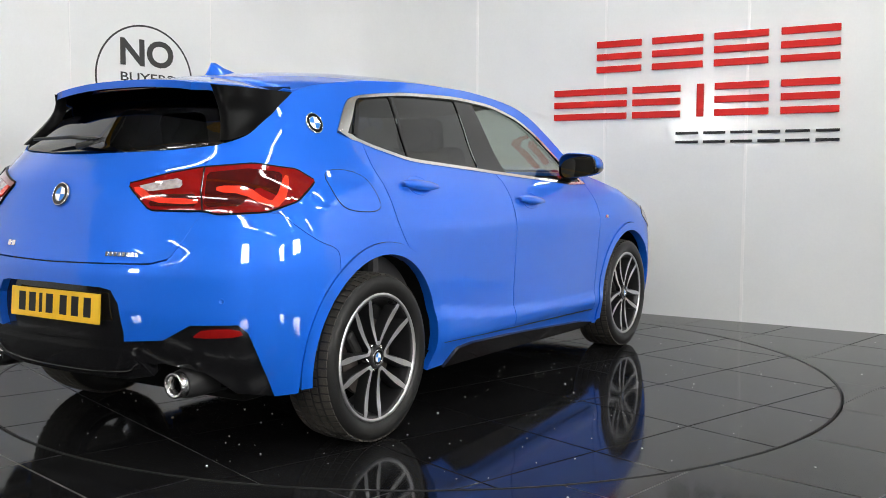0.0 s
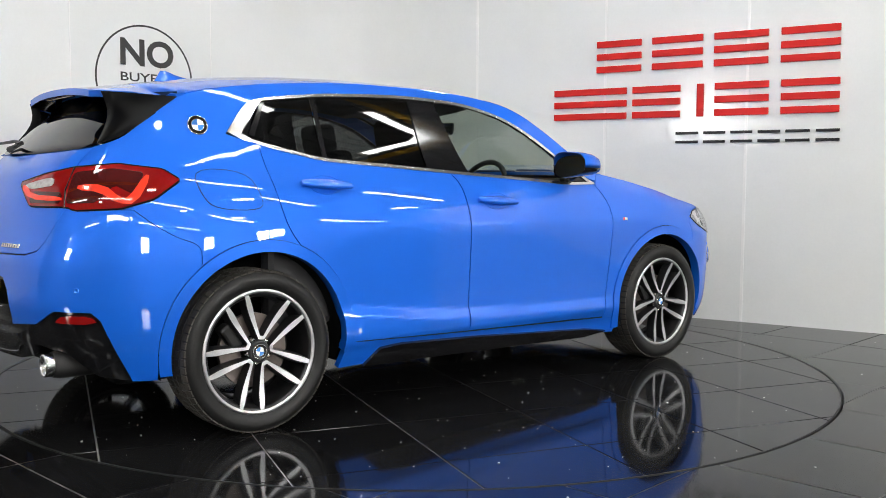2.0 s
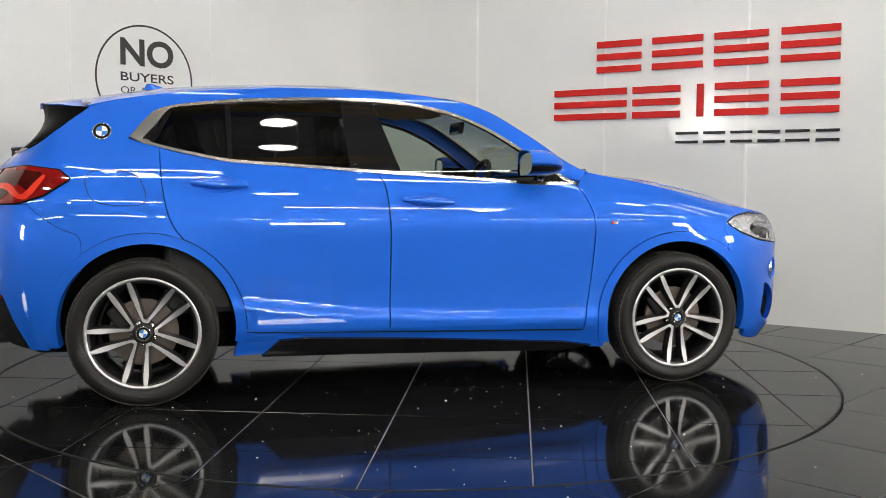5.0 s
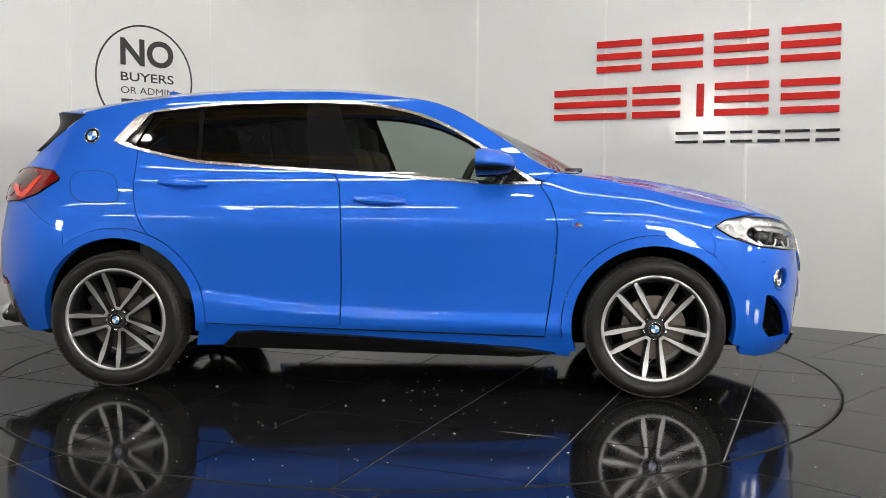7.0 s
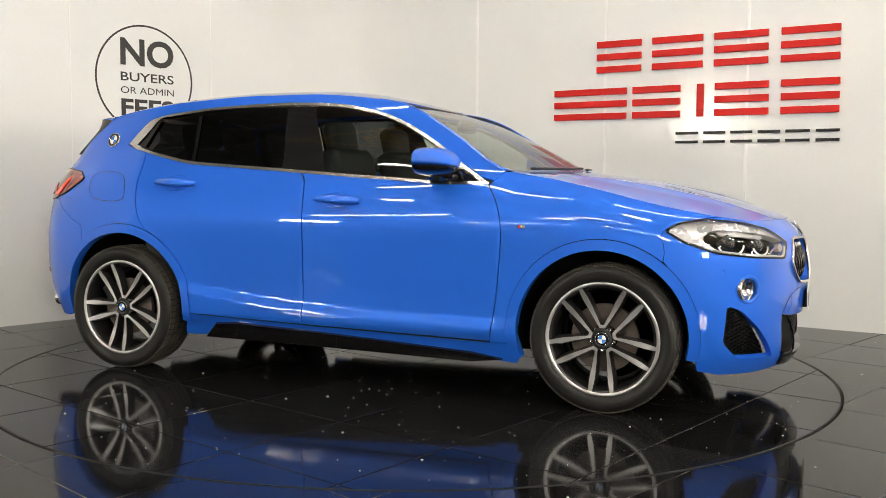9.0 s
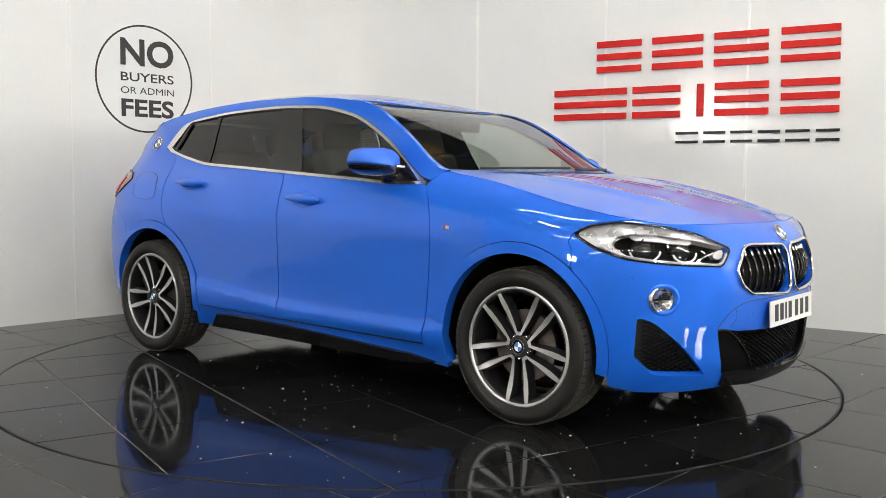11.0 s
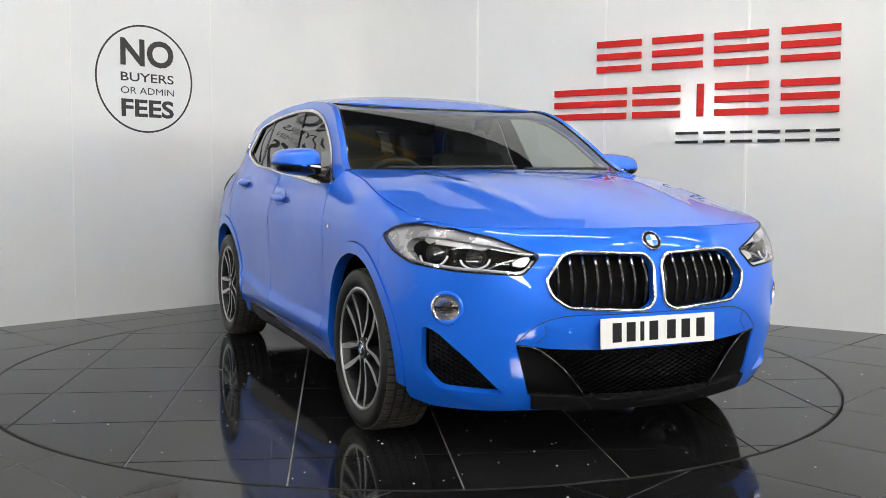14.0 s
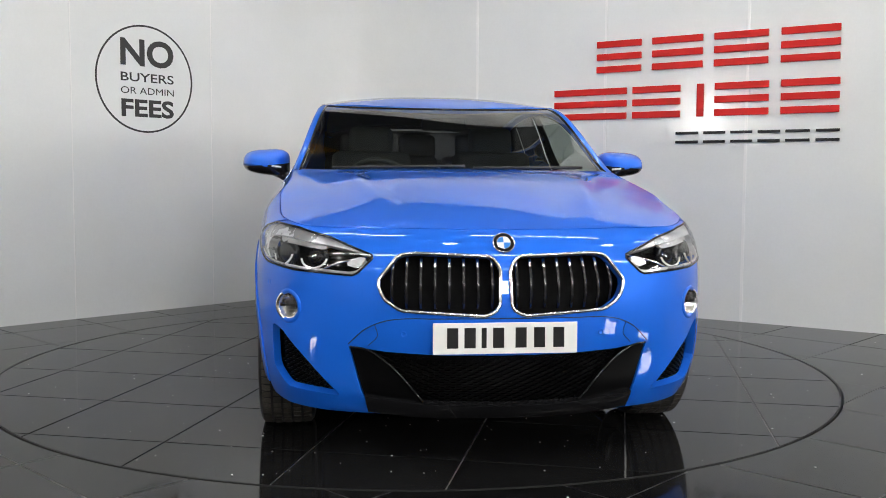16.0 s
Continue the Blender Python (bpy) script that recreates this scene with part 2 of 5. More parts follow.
# ---- floor: one slab with a round pit for the turntable; polished tiles on both ----
RADIUS = 2.251
TILE = 0.6


def clip_poly(poly, keep):
    """Clips a convex polygon at the line keep(p) >= 0 (Sutherland and Hodgman)."""
    out = []
    for a, b in zip(poly, poly[1:] + poly[:1]):
        fa, fb = keep(a), keep(b)
        if fa >= 0:
            out.append(a)
        if fa * fb < 0:
            w = fa / (fa - fb)
            out.append((a[0] + (b[0] - a[0]) * w, a[1] + (b[1] - a[1]) * w))
    return out


def slab(bm, poly, z0, z1, chamfer=0.0015):
    """A flat piece with a small chamfer along its top edge."""
    n = len(poly)
    cx, cy = sum(p[0] for p in poly) / n, sum(p[1] for p in poly) / n
    lo = [bm.verts.new((x, y, z0)) for x, y in poly]
    mid = [bm.verts.new((x, y, z1 - chamfer)) for x, y in poly]
    top = []
    for x, y in poly:
        d = math.hypot(cx - x, cy - y) or 1
        top.append(bm.verts.new((x + (cx - x) / d * chamfer * 1.4, y + (cy - y) / d * chamfer * 1.4, z1)))
    for a, b in ((lo, mid), (mid, top)):
        for k in range(n):
            bm.faces.new((a[k], a[(k + 1) % n], b[(k + 1) % n], b[k]))
    bm.faces.new(top)
    return bm


def floor_slab():
    bm = bmesh.new()
    n = 128
    outer = []
    for k in range(n):
        w = 2 * math.pi * k / n
        c, s = math.cos(w), math.sin(w)
        f = min(10.0 / abs(c) if c else 99, 8.8 / abs(s) if s else 99)
        outer.append(bm.verts.new((f * c, -2.3 + f * s, -0.004)))
    inner = [bm.verts.new(((RADIUS + 0.008) * math.cos(2 * math.pi * k / n), (RADIUS + 0.008) * math.sin(2 * math.pi * k / n), -0.004)) for k in range(n)]
    low = [bm.verts.new((v.co.x, v.co.y, -0.25)) for v in inner]
    for k in range(n):
        j = (k + 1) % n
        bm.faces.new((inner[k], outer[k], outer[j], inner[j]))
        bm.faces.new((low[k], inner[k], inner[j], low[j]))
    bm.faces.new(low)
    return tagged(link("floor", bm, M_GROUT), "polished black tiled showroom floor round a turntable", "floor", kind="structure")


floor = floor_slab()
turntable = tagged(new("turntable", None), "round turntable in the floor, clad in polished black tiles", "turntable")


def table_body():
    bm = bmesh.new()
    lathe(bm, [(0.001, -0.004), (RADIUS - 0.006, -0.004)], 160, "Z")
    return bm


part("deck", table_body(), M_GROUT, turntable, "grey grouted deck")
bm = bmesh.new()
lathe(bm, [(RADIUS - 0.008, -0.003), (RADIUS - 0.008, 0.0006), (RADIUS - 0.002, 0.0006), (RADIUS - 0.002, -0.08)], 160, "Z")
part("rim_strip", bm, M_EDGE, turntable, "black rubber edge strip")
bm = bmesh.new()
lathe(bm, [(RADIUS - 0.002, -0.06), (RADIUS + 0.0078, -0.06)], 160, "Z")
part("gap_seal", bm, M_EDGE, turntable)
# ---- the car's skin: a plan outline, and inward offsets by height ----
def hermite(xs, ys, x):
    xs = np.asarray(xs, float); ys = np.asarray(ys, float)
    h = np.diff(xs); s = np.diff(ys, axis=0) / (h if ys.ndim == 1 else h[:, None])
    m = np.zeros_like(ys); m[0], m[-1] = s[0], s[-1]
    a, b = s[:-1], s[1:]
    ok = a * b > 0
    m[1:-1] = np.where(ok, 2 * a * b / np.where(ok, a + b, 1), 0)
    i = int(np.clip(np.searchsorted(xs, x) - 1, 0, len(h) - 1))
    t = np.clip((x - xs[i]) / h[i], 0, 1)
    return (2*t**3-3*t*t+1)*ys[i] + (t**3-2*t*t+t)*h[i]*m[i] + (3*t*t-2*t**3)*ys[i+1] + (t**3-t*t)*h[i]*m[i+1]

PLAN = [(-2.185, 0), (-2.175, .26), (-2.125, .50), (-2.02, .70), (-1.87, .825), (-1.66, .890), (-1.38, .912), (-0.9, .912), (0, .912),
        (0.9, .914), (1.2, .915), (1.45, .906), (1.66, .884), (1.81, .842), (1.935, .765), (2.03, .655), (2.11, .50), (2.17, .25), (2.185, 0)]
def smooth_plan():
    P = np.array(PLAN, float); out = []
    Q = np.vstack([P[1] * (1, -1), P, P[-2] * (1, -1)])
    for i in range(len(P) - 1):
        p0, p1, p2, p3 = Q[i:i+4]
        ts = [0, np.linalg.norm(p1-p0)**.5]; ts.append(ts[1]+np.linalg.norm(p2-p1)**.5); ts.append(ts[2]+np.linalg.norm(p3-p2)**.5)
        for k in range(24):
            t = ts[1]+(ts[2]-ts[1])*k/24
            A1=(ts[1]-t)/(ts[1]-ts[0])*p0+(t-ts[0])/(ts[1]-ts[0])*p1
            A2=(ts[2]-t)/(ts[2]-ts[1])*p1+(t-ts[1])/(ts[2]-ts[1])*p2
            A3=(ts[3]-t)/(ts[3]-ts[2])*p2+(t-ts[2])/(ts[3]-ts[2])*p3
            B1=(ts[2]-t)/(ts[2]-ts[0])*A1+(t-ts[0])/(ts[2]-ts[0])*A2
            B2=(ts[3]-t)/(ts[3]-ts[1])*A2+(t-ts[1])/(ts[3]-ts[1])*A3
            out.append((ts[2]-t)/(ts[2]-ts[1])*B1+(t-ts[1])/(ts[2]-ts[1])*B2)
    out.append(P[-1]); return np.array(out)
OUT = smooth_plan()
ARC = np.concatenate([[0], np.cumsum(np.linalg.norm(np.diff(OUT, axis=0), axis=1))])
ARC -= np.interp(0, OUT[:, 0], ARC)
UR, UF = ARC[0], ARC[-1]
TAN = np.gradient(OUT, ARC, axis=0); TAN /= np.linalg.norm(TAN, axis=1, keepdims=True); TAN[0] = (0, 1); TAN[-1] = (0, -1)
NOR = np.stack([-TAN[:, 1], TAN[:, 0]], 1)    # outward, for y > 0
ZK = [.14, .22, .30, .40, .48, .58, .70, .82, .90, .97, 1.03, 1.10, 1.20, 1.30, 1.40, 1.46, 1.54]
DK = {
 'tail':   [.20, .13, .07, .03, .012, .0, .0, .03, .045, .058, .078, .13, .235, .30, .36, .40, .45],
 'corner': [.12, .08, .05, .02, .008, .0, .0, .012, .028, .045, .075, .13, .20, .25, .30, .335, .39],
 'hip':    [.05, .03, .015, .008, .004, .0, .0, .008, .022, .042, .070, .120, .170, .208, .250, .282, .340],
 'door':   [.10, .06, .034, .024, .024, .020, .014, .008, .022, .045, .075, .120, .164, .196, .232, .260, .318],
 'fender': [.05, .03, .015, .008, .004, .0, .0, .002, .018, .055, .125, .196, .218, .226, .244, .268, .32],
 'lamp':   [.08, .030, .005, -.010, -.016, -.020, -.016, .006, .052, .15, .22, .28, .30, .32, .34, .36, .38],
 'nosecor':[.10, .045, .005, -.008, -.012, -.012, -.014, .014, .082, .20, .28, .32, .34, .36, .38, .40, .42],
 'nose':   [.12, .050, .025, .020, .008, .004, .018, .060, .155, .35, .42, .45, .48, .5, .52, .54, .56]}
UK = [(UR, 'tail'), (UR+.45, 'tail'), (-1.98, 'corner'), (-1.35, 'hip'), (-.75, 'door'), (.65, 'door'), (1.25, 'fender'), (1.70, 'lamp'), (2.0, 'nosecor'), (UF-.45, 'nose'), (UF, 'nose')]
UKU = [u for u, n in UK]; UKD = np.array([DK[n] for u, n in UK])
ZG = np.linspace(.14, 1.54, 141); UG = np.linspace(UR, UF, 261)
_r = np.array([[hermite(ZK, row, z) for z in ZG] for row in UKD])
DG = np.array([hermite(UKU, _r, u) for u in UG])
for _ in range(3):    # soften the creases of the table
    DG[1:-1] = (DG[:-2] + 2*DG[1:-1] + DG[2:]) / 4
    DG[:, 1:-1] = (DG[:, :-2] + 2*DG[:, 1:-1] + DG[:, 2:]) / 4
# a falling crease along the doors, with a narrow facet under it that looks up
for i, u in enumerate(UG):
    on = np.clip((u + 1.0) / .16, 0, 1) * np.clip((.98 - u) / .2, 0, 1)
    zc = np.interp(u, [-.86, -.47, -.19, .22, .82], [.490, .443, .423, .407, .398])
    DG[i] -= on * .021 * np.clip((zc - ZG) / .045, 0, 1) * np.clip((ZG - .27) / .06, 0, 1)
def depth_at(u, z):
    a = np.clip((u-UR)/(UF-UR)*260, 0, 259.999); b = np.clip((z-.14)/.01, 0, 139.999)
    i, j = int(a), int(b); a -= i; b -= j
    return (DG[i, j]*(1-a)+DG[i+1, j]*a)*(1-b)+(DG[i, j+1]*(1-a)+DG[i+1, j+1]*a)*b
def skin(u, z, off=0.0):
    """A point of the body skin; u runs round the car from the tail (UR) along the right side to the nose (UF), and past them up the left side."""
    s = -1.0
    if u > UF: u, s = 2*UF-u, 1.0
    elif u < UR: u, s = 2*UR-u, 1.0
    d = depth_at(u, z) - off
    x = np.interp(u, ARC, OUT[:, 0]) - d*np.interp(u, ARC, NOR[:, 0]); y = np.interp(u, ARC, OUT[:, 1]) - d*np.interp(u, ARC, NOR[:, 1])
    return np.array((x, s*max(y, 0.0), z))
from mathutils.geometry import delaunay_2d_cdt

M_PAINT = mat("bright_blue_metallic_paint", (0.006, 0.138, 0.74), 0.46, metal=0.28, vary=0.015, scale=2.0, grain=0.03, grain_scale=900, coat=1.0, specular=0.2)
M_CHROME = mat("satin_chrome", (0.80, 0.80, 0.80), 0.16, metal=1.0, vary=0.03)
M_ALU = mat("brushed_aluminium_trim", (0.78, 0.78, 0.77), 0.22, metal=1.0, vary=0.04)
M_GLOSS = mat("gloss_black_plastic", (0.008, 0.008, 0.009), 0.08, vary=0.05)
M_BLACKOUT = mat("dead_black_trim", (0.003, 0.003, 0.0033), 0.30, vary=0.05, specular=0.06)
M_PLASTIC = mat("matt_black_plastic", (0.016, 0.016, 0.017), 0.5, vary=0.1, grain=0.2, bump=0.0004, grain_scale=500)
M_DARK = mat("dark_underbody", (0.004, 0.004, 0.004), 0.8, vary=0.2, specular=0.1)
M_RUBBER = mat("tyre_rubber", (0.013, 0.013, 0.013), 0.38, vary=0.2, scale=12, grain=0.15, bump=0.0003, specular=0.25)
M_TREAD = mat("dusty_tyre_tread", (0.045, 0.040, 0.034), 0.8, vary=0.35, scale=14, grain=0.2)
M_RIM = mat("dark_grey_alloy", (0.030, 0.030, 0.032), 0.3, metal=0.6, vary=0.05)
M_SILVER = mat("machined_alloy_face", (0.60, 0.60, 0.61), 0.36, metal=1.0, vary=0.05, grain=0.05)
M_DISC = mat("steel_brake_disc", (0.13, 0.11, 0.10), 0.45, metal=0.8, vary=0.2, scale=20)
M_SEAT = mat("black_cloth_upholstery", (0.020, 0.020, 0.021), 0.9, vary=0.1, grain=0.3)
M_CABIN = mat("dark_grey_cabin_plastic", (0.022, 0.022, 0.024), 0.6, vary=0.1)
M_LINING = mat("grey_headlining", (0.16, 0.155, 0.15), 0.9, vary=0.06)
M_GLASS_F = pane_mat("clear_green_glass", (0.60, 0.66, 0.62))
M_GLASS_R = pane_mat("dark_privacy_glass", (0.09, 0.09, 0.095))
M_GLASS_W = pane_mat("windscreen_glass", (0.62, 0.67, 0.63))
M_BRIGHT = mat("bright_lamp_reflector", (0.56, 0.57, 0.59), 0.28, metal=0.6, vary=0.05)
M_LENS = pane_mat("clear_lamp_lens", (0.93, 0.93, 0.94))
M_REDLENS = mat("red_lamp_lens", (0.24, 0.004, 0.004), 0.06, vary=0.1, coat=1.0)
M_REDDARK = mat("dark_red_lamp_lens", (0.06, 0.002, 0.002), 0.06, vary=0.1, coat=1.0)
M_REDBAR = mat("bright_red_light_guide", (0.85, 0.045, 0.02), 0.12, vary=0.05, coat=1.0)
M_SMOKE = mat("smoked_clear_lens", (0.42, 0.38, 0.38), 0.08, vary=0.3, scale=60, coat=1.0)
M_YELLOW = mat("yellow_number_plate", (0.85, 0.50, 0.015), 0.35, vary=0.03)
M_WHITE = mat("white_number_plate", (0.80, 0.80, 0.78), 0.35, vary=0.03)
M_BADGEBLUE = mat("blue_badge_enamel", (0.05, 0.22, 0.62), 0.15)
M_BADGEWHITE = mat("white_badge_enamel", (0.8, 0.8, 0.8), 0.2)

TOP_U = [UR, -2.357, -2.114, -1.959, -1.858, -1.751, -1.676, -1.60, -1.3, -1.0, -.6, -.3, 0, .118, .22, .35, .475, .62, .75, .85, 1.1, 1.322, 1.55, 1.85, 2.04, 2.36, UF]
TOP_Z = [1.140, 1.150, 1.170, 1.20, 1.240, 1.290, 1.340, 1.380, 1.440, 1.472, 1.492, 1.492, 1.472, 1.456, 1.438, 1.393, 1.323, 1.230, 1.138, 1.092, 1.048, 1.0, .945, .893, .873, .870, .868]


def top_z(u):
    if u > UF:
        u = 2 * UF - u
    if u < UR:
        u = 2 * UR - u
    return float(hermite(TOP_U, TOP_Z, u))


def skin_at(off=0.0):
    return lambda p: skin(p[0], p[1], off)


def dense(poly, step, closed=True):
    out = []
    n = len(poly)
    for k in range(n if closed else n - 1):
        a, b = poly[k], poly[(k + 1) % n]
        m = max(1, int(math.hypot(b[0] - a[0], b[1] - a[1]) / step + 0.5))
        out += [(a[0] + (b[0] - a[0]) * i / m, a[1] + (b[1] - a[1]) * i / m) for i in range(m)]
    return out if closed else out + [poly[-1]]


def rounded(poly, cuts=2):
    """Softens the corners of an outline (Chaikin)."""
    for _ in range(cuts):
        poly = [q for a, b in zip(poly, poly[1:] + poly[:1]) for q in ((a[0] * .75 + b[0] * .25, a[1] * .75 + b[1] * .25), (a[0] * .25 + b[0] * .75, a[1] * .25 + b[1] * .75))]
    return poly


def curve(points, n=24):
    """A smooth open curve through points (centripetal enough for gentle outlines)."""
    P = [Vector(p) for p in points]
    P = [2 * P[0] - P[1]] + P + [2 * P[-1] - P[-2]]
    out = []
    for i in range(1, len(P) - 2):
        p0, p1, p2, p3 = P[i - 1:i + 3]
        for k in range(n):
            t = k / n
            q = 0.5 * (2 * p1 + (p2 - p0) * t + (2 * p0 - 5 * p1 + 4 * p2 - p3) * t * t + (3 * p1 - p0 - 3 * p2 + p3) * t ** 3)
            out.append(tuple(q))
    out.append(tuple(P[-2]))
    return out


def crisp(poly):
    """Keeps an outline's shape but softens its very corners."""
    return rounded(dense(poly, .045), 1)


def inset(poly, d):
    n = len(poly)
    area = sum(poly[k][0] * poly[(k + 1) % n][1] - poly[(k + 1) % n][0] * poly[k][1] for k in range(n))
    d = d if area > 0 else -d
    out = []
    for k in range(n):
        a, b, c = Vector(poly[k - 1][:2]), Vector(poly[k][:2]), Vector(poly[(k + 1) % n][:2])
        t = c - a
        t = t.normalized() if t.length > 1e-9 else Vector((1, 0))
        out.append((b.x - t.y * d, b.y + t.x * d))
    return out


def within(loop, x, y):
    """Whether a point lies inside a closed outline."""
    x0, y0 = loop[:, 0], loop[:, 1]
    x1, y1 = np.roll(x0, -1), np.roll(y0, -1)
    cut = (y0 > y) != (y1 > y)
    at = x0[cut] + (y - y0[cut]) * (x1[cut] - x0[cut]) / (y1[cut] - y0[cut])
    return bool(np.sum(at > x) % 2)


def sheet(name, outline, place, material, parent, holes=(), step=0.03, edge=0.02, flange=0.012, gap=0.0, label="", flip=False, drop=None):
    """A panel cut out of a surface: outline and holes in the surface's own coordinates, place() its map to space; the rims are folded back by flange."""
    outline = dense(inset(outline, gap) if gap else list(outline), edge)
    holes = [dense(list(h), edge) for h in holes]
    pts, edges = [], []
    for loop in [outline] + holes:
        s = len(pts)
        pts += [Vector((p[0], p[1])) for p in loop]
        edges += [(s + k, s + (k + 1) % len(loop)) for k in range(len(loop))]
    loops_end = len(pts)
    arr = np.array([p[:] for p in pts])
    lo, hi = arr.min(0), arr.max(0)
    for a in np.arange(lo[0] + step / 2, hi[0], step):
        for b in np.arange(lo[1] + step / 2, hi[1], step):
            if np.min((arr[:, 0] - a) ** 2 + (arr[:, 1] - b) ** 2) > (step * 0.4) ** 2:
                pts.append(Vector((a, b)))
    vs, es, fs, *_ = delaunay_2d_cdt(pts, edges, [], 0, 1e-6)
    loops = [np.array(l) for l in [outline] + holes]

    def kept(f):
        x, y = sum(vs[i][0] for i in f) / 3, sum(vs[i][1] for i in f) / 3
        return within(loops[0], x, y) and not any(within(l, x, y) for l in loops[1:])
    fs = [f for f in fs if kept(f)]
    used = sorted({i for f in fs for i in f})
    index = {i: k for k, i in enumerate(used)}
    co, no = [], []
    h = 0.004
    for i in used:
        a, b = vs[i]
        p = place((a, b))
        du, dv = np.array(place((a + h, b))) - np.array(place((a - h, b))), np.array(place((a, b + h))) - np.array(place((a, b - h)))
        n = np.cross(du, dv)
        n /= np.linalg.norm(n) or 1
        co.append(np.array(p)), no.append(-n if flip else n)
    faces = [[index[i] for i in (f if not flip else reversed(f))] for f in fs]
    normals = list(no)
    if flange:
        count = {}
        for f in faces:
            for a, b in zip(f, f[1:] + f[:1]):
                count[(a, b)] = 1
        rim = [(a, b) for (a, b) in count if (b, a) not in count]
        for a, b in rim:
            s = len(co)
            da, db = (np.array(drop) if drop else no[a] * -1) * flange, (np.array(drop) if drop else no[b] * -1) * flange
            co += [co[a], co[b], co[b] + db, co[a] + da]
            t = co[b] - co[a]
            nn = np.cross(t, no[a])
            nn /= np.linalg.norm(nn) or 1
            normals += [nn] * 4
            faces.append([s + 1, s, s + 3, s + 2])
    me = bpy.data.meshes.new(name)
    me.from_pydata([tuple(c) for c in co], [], faces)
    me.materials.append(material)
    me.shade_smooth()
    me.normals_split_custom_set_from_vertices([tuple(n) for n in normals])
    ob = new(name, me)
    ob.parent = parent
    if label:
        tagged(ob, label)
    return ob


def both(name, outline, material, parent, off=0.0, **kw):
    """A skin panel on the right side and its mirror image on the left."""
    r = sheet(name, outline, skin_at(off), material, parent, flip=False, **kw)
    l = sheet(name, outline, lambda p: skin(p[0], p[1], off) * np.array((1, -1, 1)), material, parent, flip=True, **kw)
    return r, l


def rail_on(place, path, radius, sides=8, closed=False):
    return tube(bmesh.new(), [place(p) for p in path], radius, sides, closed)


CAR_AT = (-0.107, 0.113)
car = tagged(new("car"), "bright blue metallic compact crossover car parked on the turntable", "car")

# --- outlines on the skin: (u, z) ---
ARC_R, ARC_F = (-1.318, .352), (1.325, .348)


def arc(c, r, a0, a1, n=40):
    return [(c[0] + r * math.cos(radians(a0 + (a1 - a0) * k / n)), c[1] + r * math.sin(radians(a0 + (a1 - a0) * k / n))) for k in range(n + 1)]


B_LINE = curve([(-.194, .312), (-.190, .55), (-.190, .82), (-.207, 1.013), (-.243, 1.078)], 8)
F_LINE = curve([(.806, .292), (.836, .50), (.855, .694), (.859, .83), (.83, .94), (.775, 1.028)], 8)
BELT_R = curve([(-1.313, 1.205), (-1.20, 1.176), (-1.09, 1.153), (-.942, 1.126), (-.72, 1.110), (-.504, 1.096), (-.243, 1.078)], 6)
BELT_F = curve([(-.243, 1.078), (.069, 1.058), (.352, 1.040), (.547, 1.026), (.775, 1.028)], 6)
DLO_TOP = curve([(-1.400, 1.240), (-1.333, 1.318), (-1.279, 1.366), (-1.218, 1.388), (-1.131, 1.404), (-.982, 1.421), (-.841, 1.434), (-.544, 1.447), (-.342, 1.448), (-.10, 1.436),
                 (.048, 1.412), (.19, 1.376), (.338, 1.312), (.48, 1.229), (.621, 1.130), (.785, 1.030)], 6)
R_ARCH_OUT = arc(ARC_R, .447, -3, 183)
F_ARCH_OUT = arc(ARC_F, .440, -8, 188)
DLO = DLO_TOP + BELT_F[::-1][1:] + BELT_R[::-1][1:]

front_door = B_LINE + BELT_F[1:] + F_LINE[::-1][1:]
R_EDGE = curve([(-1.155, .772), (-1.19, .82), (-1.221, .893), (-1.248, 1.034), (-1.262, 1.192)], 8)
rear_door = B_LINE[::-1] + arc(ARC_R, .447, -3, 68, 20) + R_EDGE + [p for p in BELT_R if p[0] > -1.25]

BUMPER_F = curve([(1.585, .800), (1.60, .775), (1.605, .735), (1.60, .70)], 6)
tail_lamp = crisp([(-2.467, 1.025), (-2.30, 1.062), (-2.16, 1.086), (-1.93, 1.101), (-1.72, 1.082), (-1.655, 1.040), (-1.768, .966), (-1.90, .930), (-2.09, .922), (-2.13, .934), (-2.352, .934)])
head_lamp = crisp([(1.603, .832), (1.665, .866), (1.79, .882), (1.97, .868), (2.13, .838), (2.318, .773), (2.248, .704), (2.0, .718), (1.82, .738), (1.69, .780)])
fog_ring = arc((1.972, .580), .056, 0, 360, 32)[:-1]
intake = crisp([(1.872, .510), (1.862, .345), (1.935, .275), (2.185, .262), (2.045, .40), (1.935, .490)])
kidney = crisp([(2.333, .684), (2.405, .778), (2.46, .786), (2.745, .776), (2.777, .735), (2.772, .592), (2.727, .566), (2.42, .584), (2.358, .625)])


def flipped(poly):
    """Past the nose: the left half of an outline that lies near it."""
    return [(2 * UF - u, z) for u, z in poly][::-1]


def flipped_tail(poly):
    return [(2 * UR - u, z) for u, z in poly][::-1]


fuel_flap = rounded([(-1.60, 1.086), (-1.36, 1.080), (-1.312, .975), (-1.318, .918), (-1.52, .925), (-1.575, .975)], 2)

# --- side panels ---

Q_LINE = curve([(-1.593, .704), (-1.605, .782), (-1.69, .820), (-1.771, .868), (-1.85, .925)], 6)
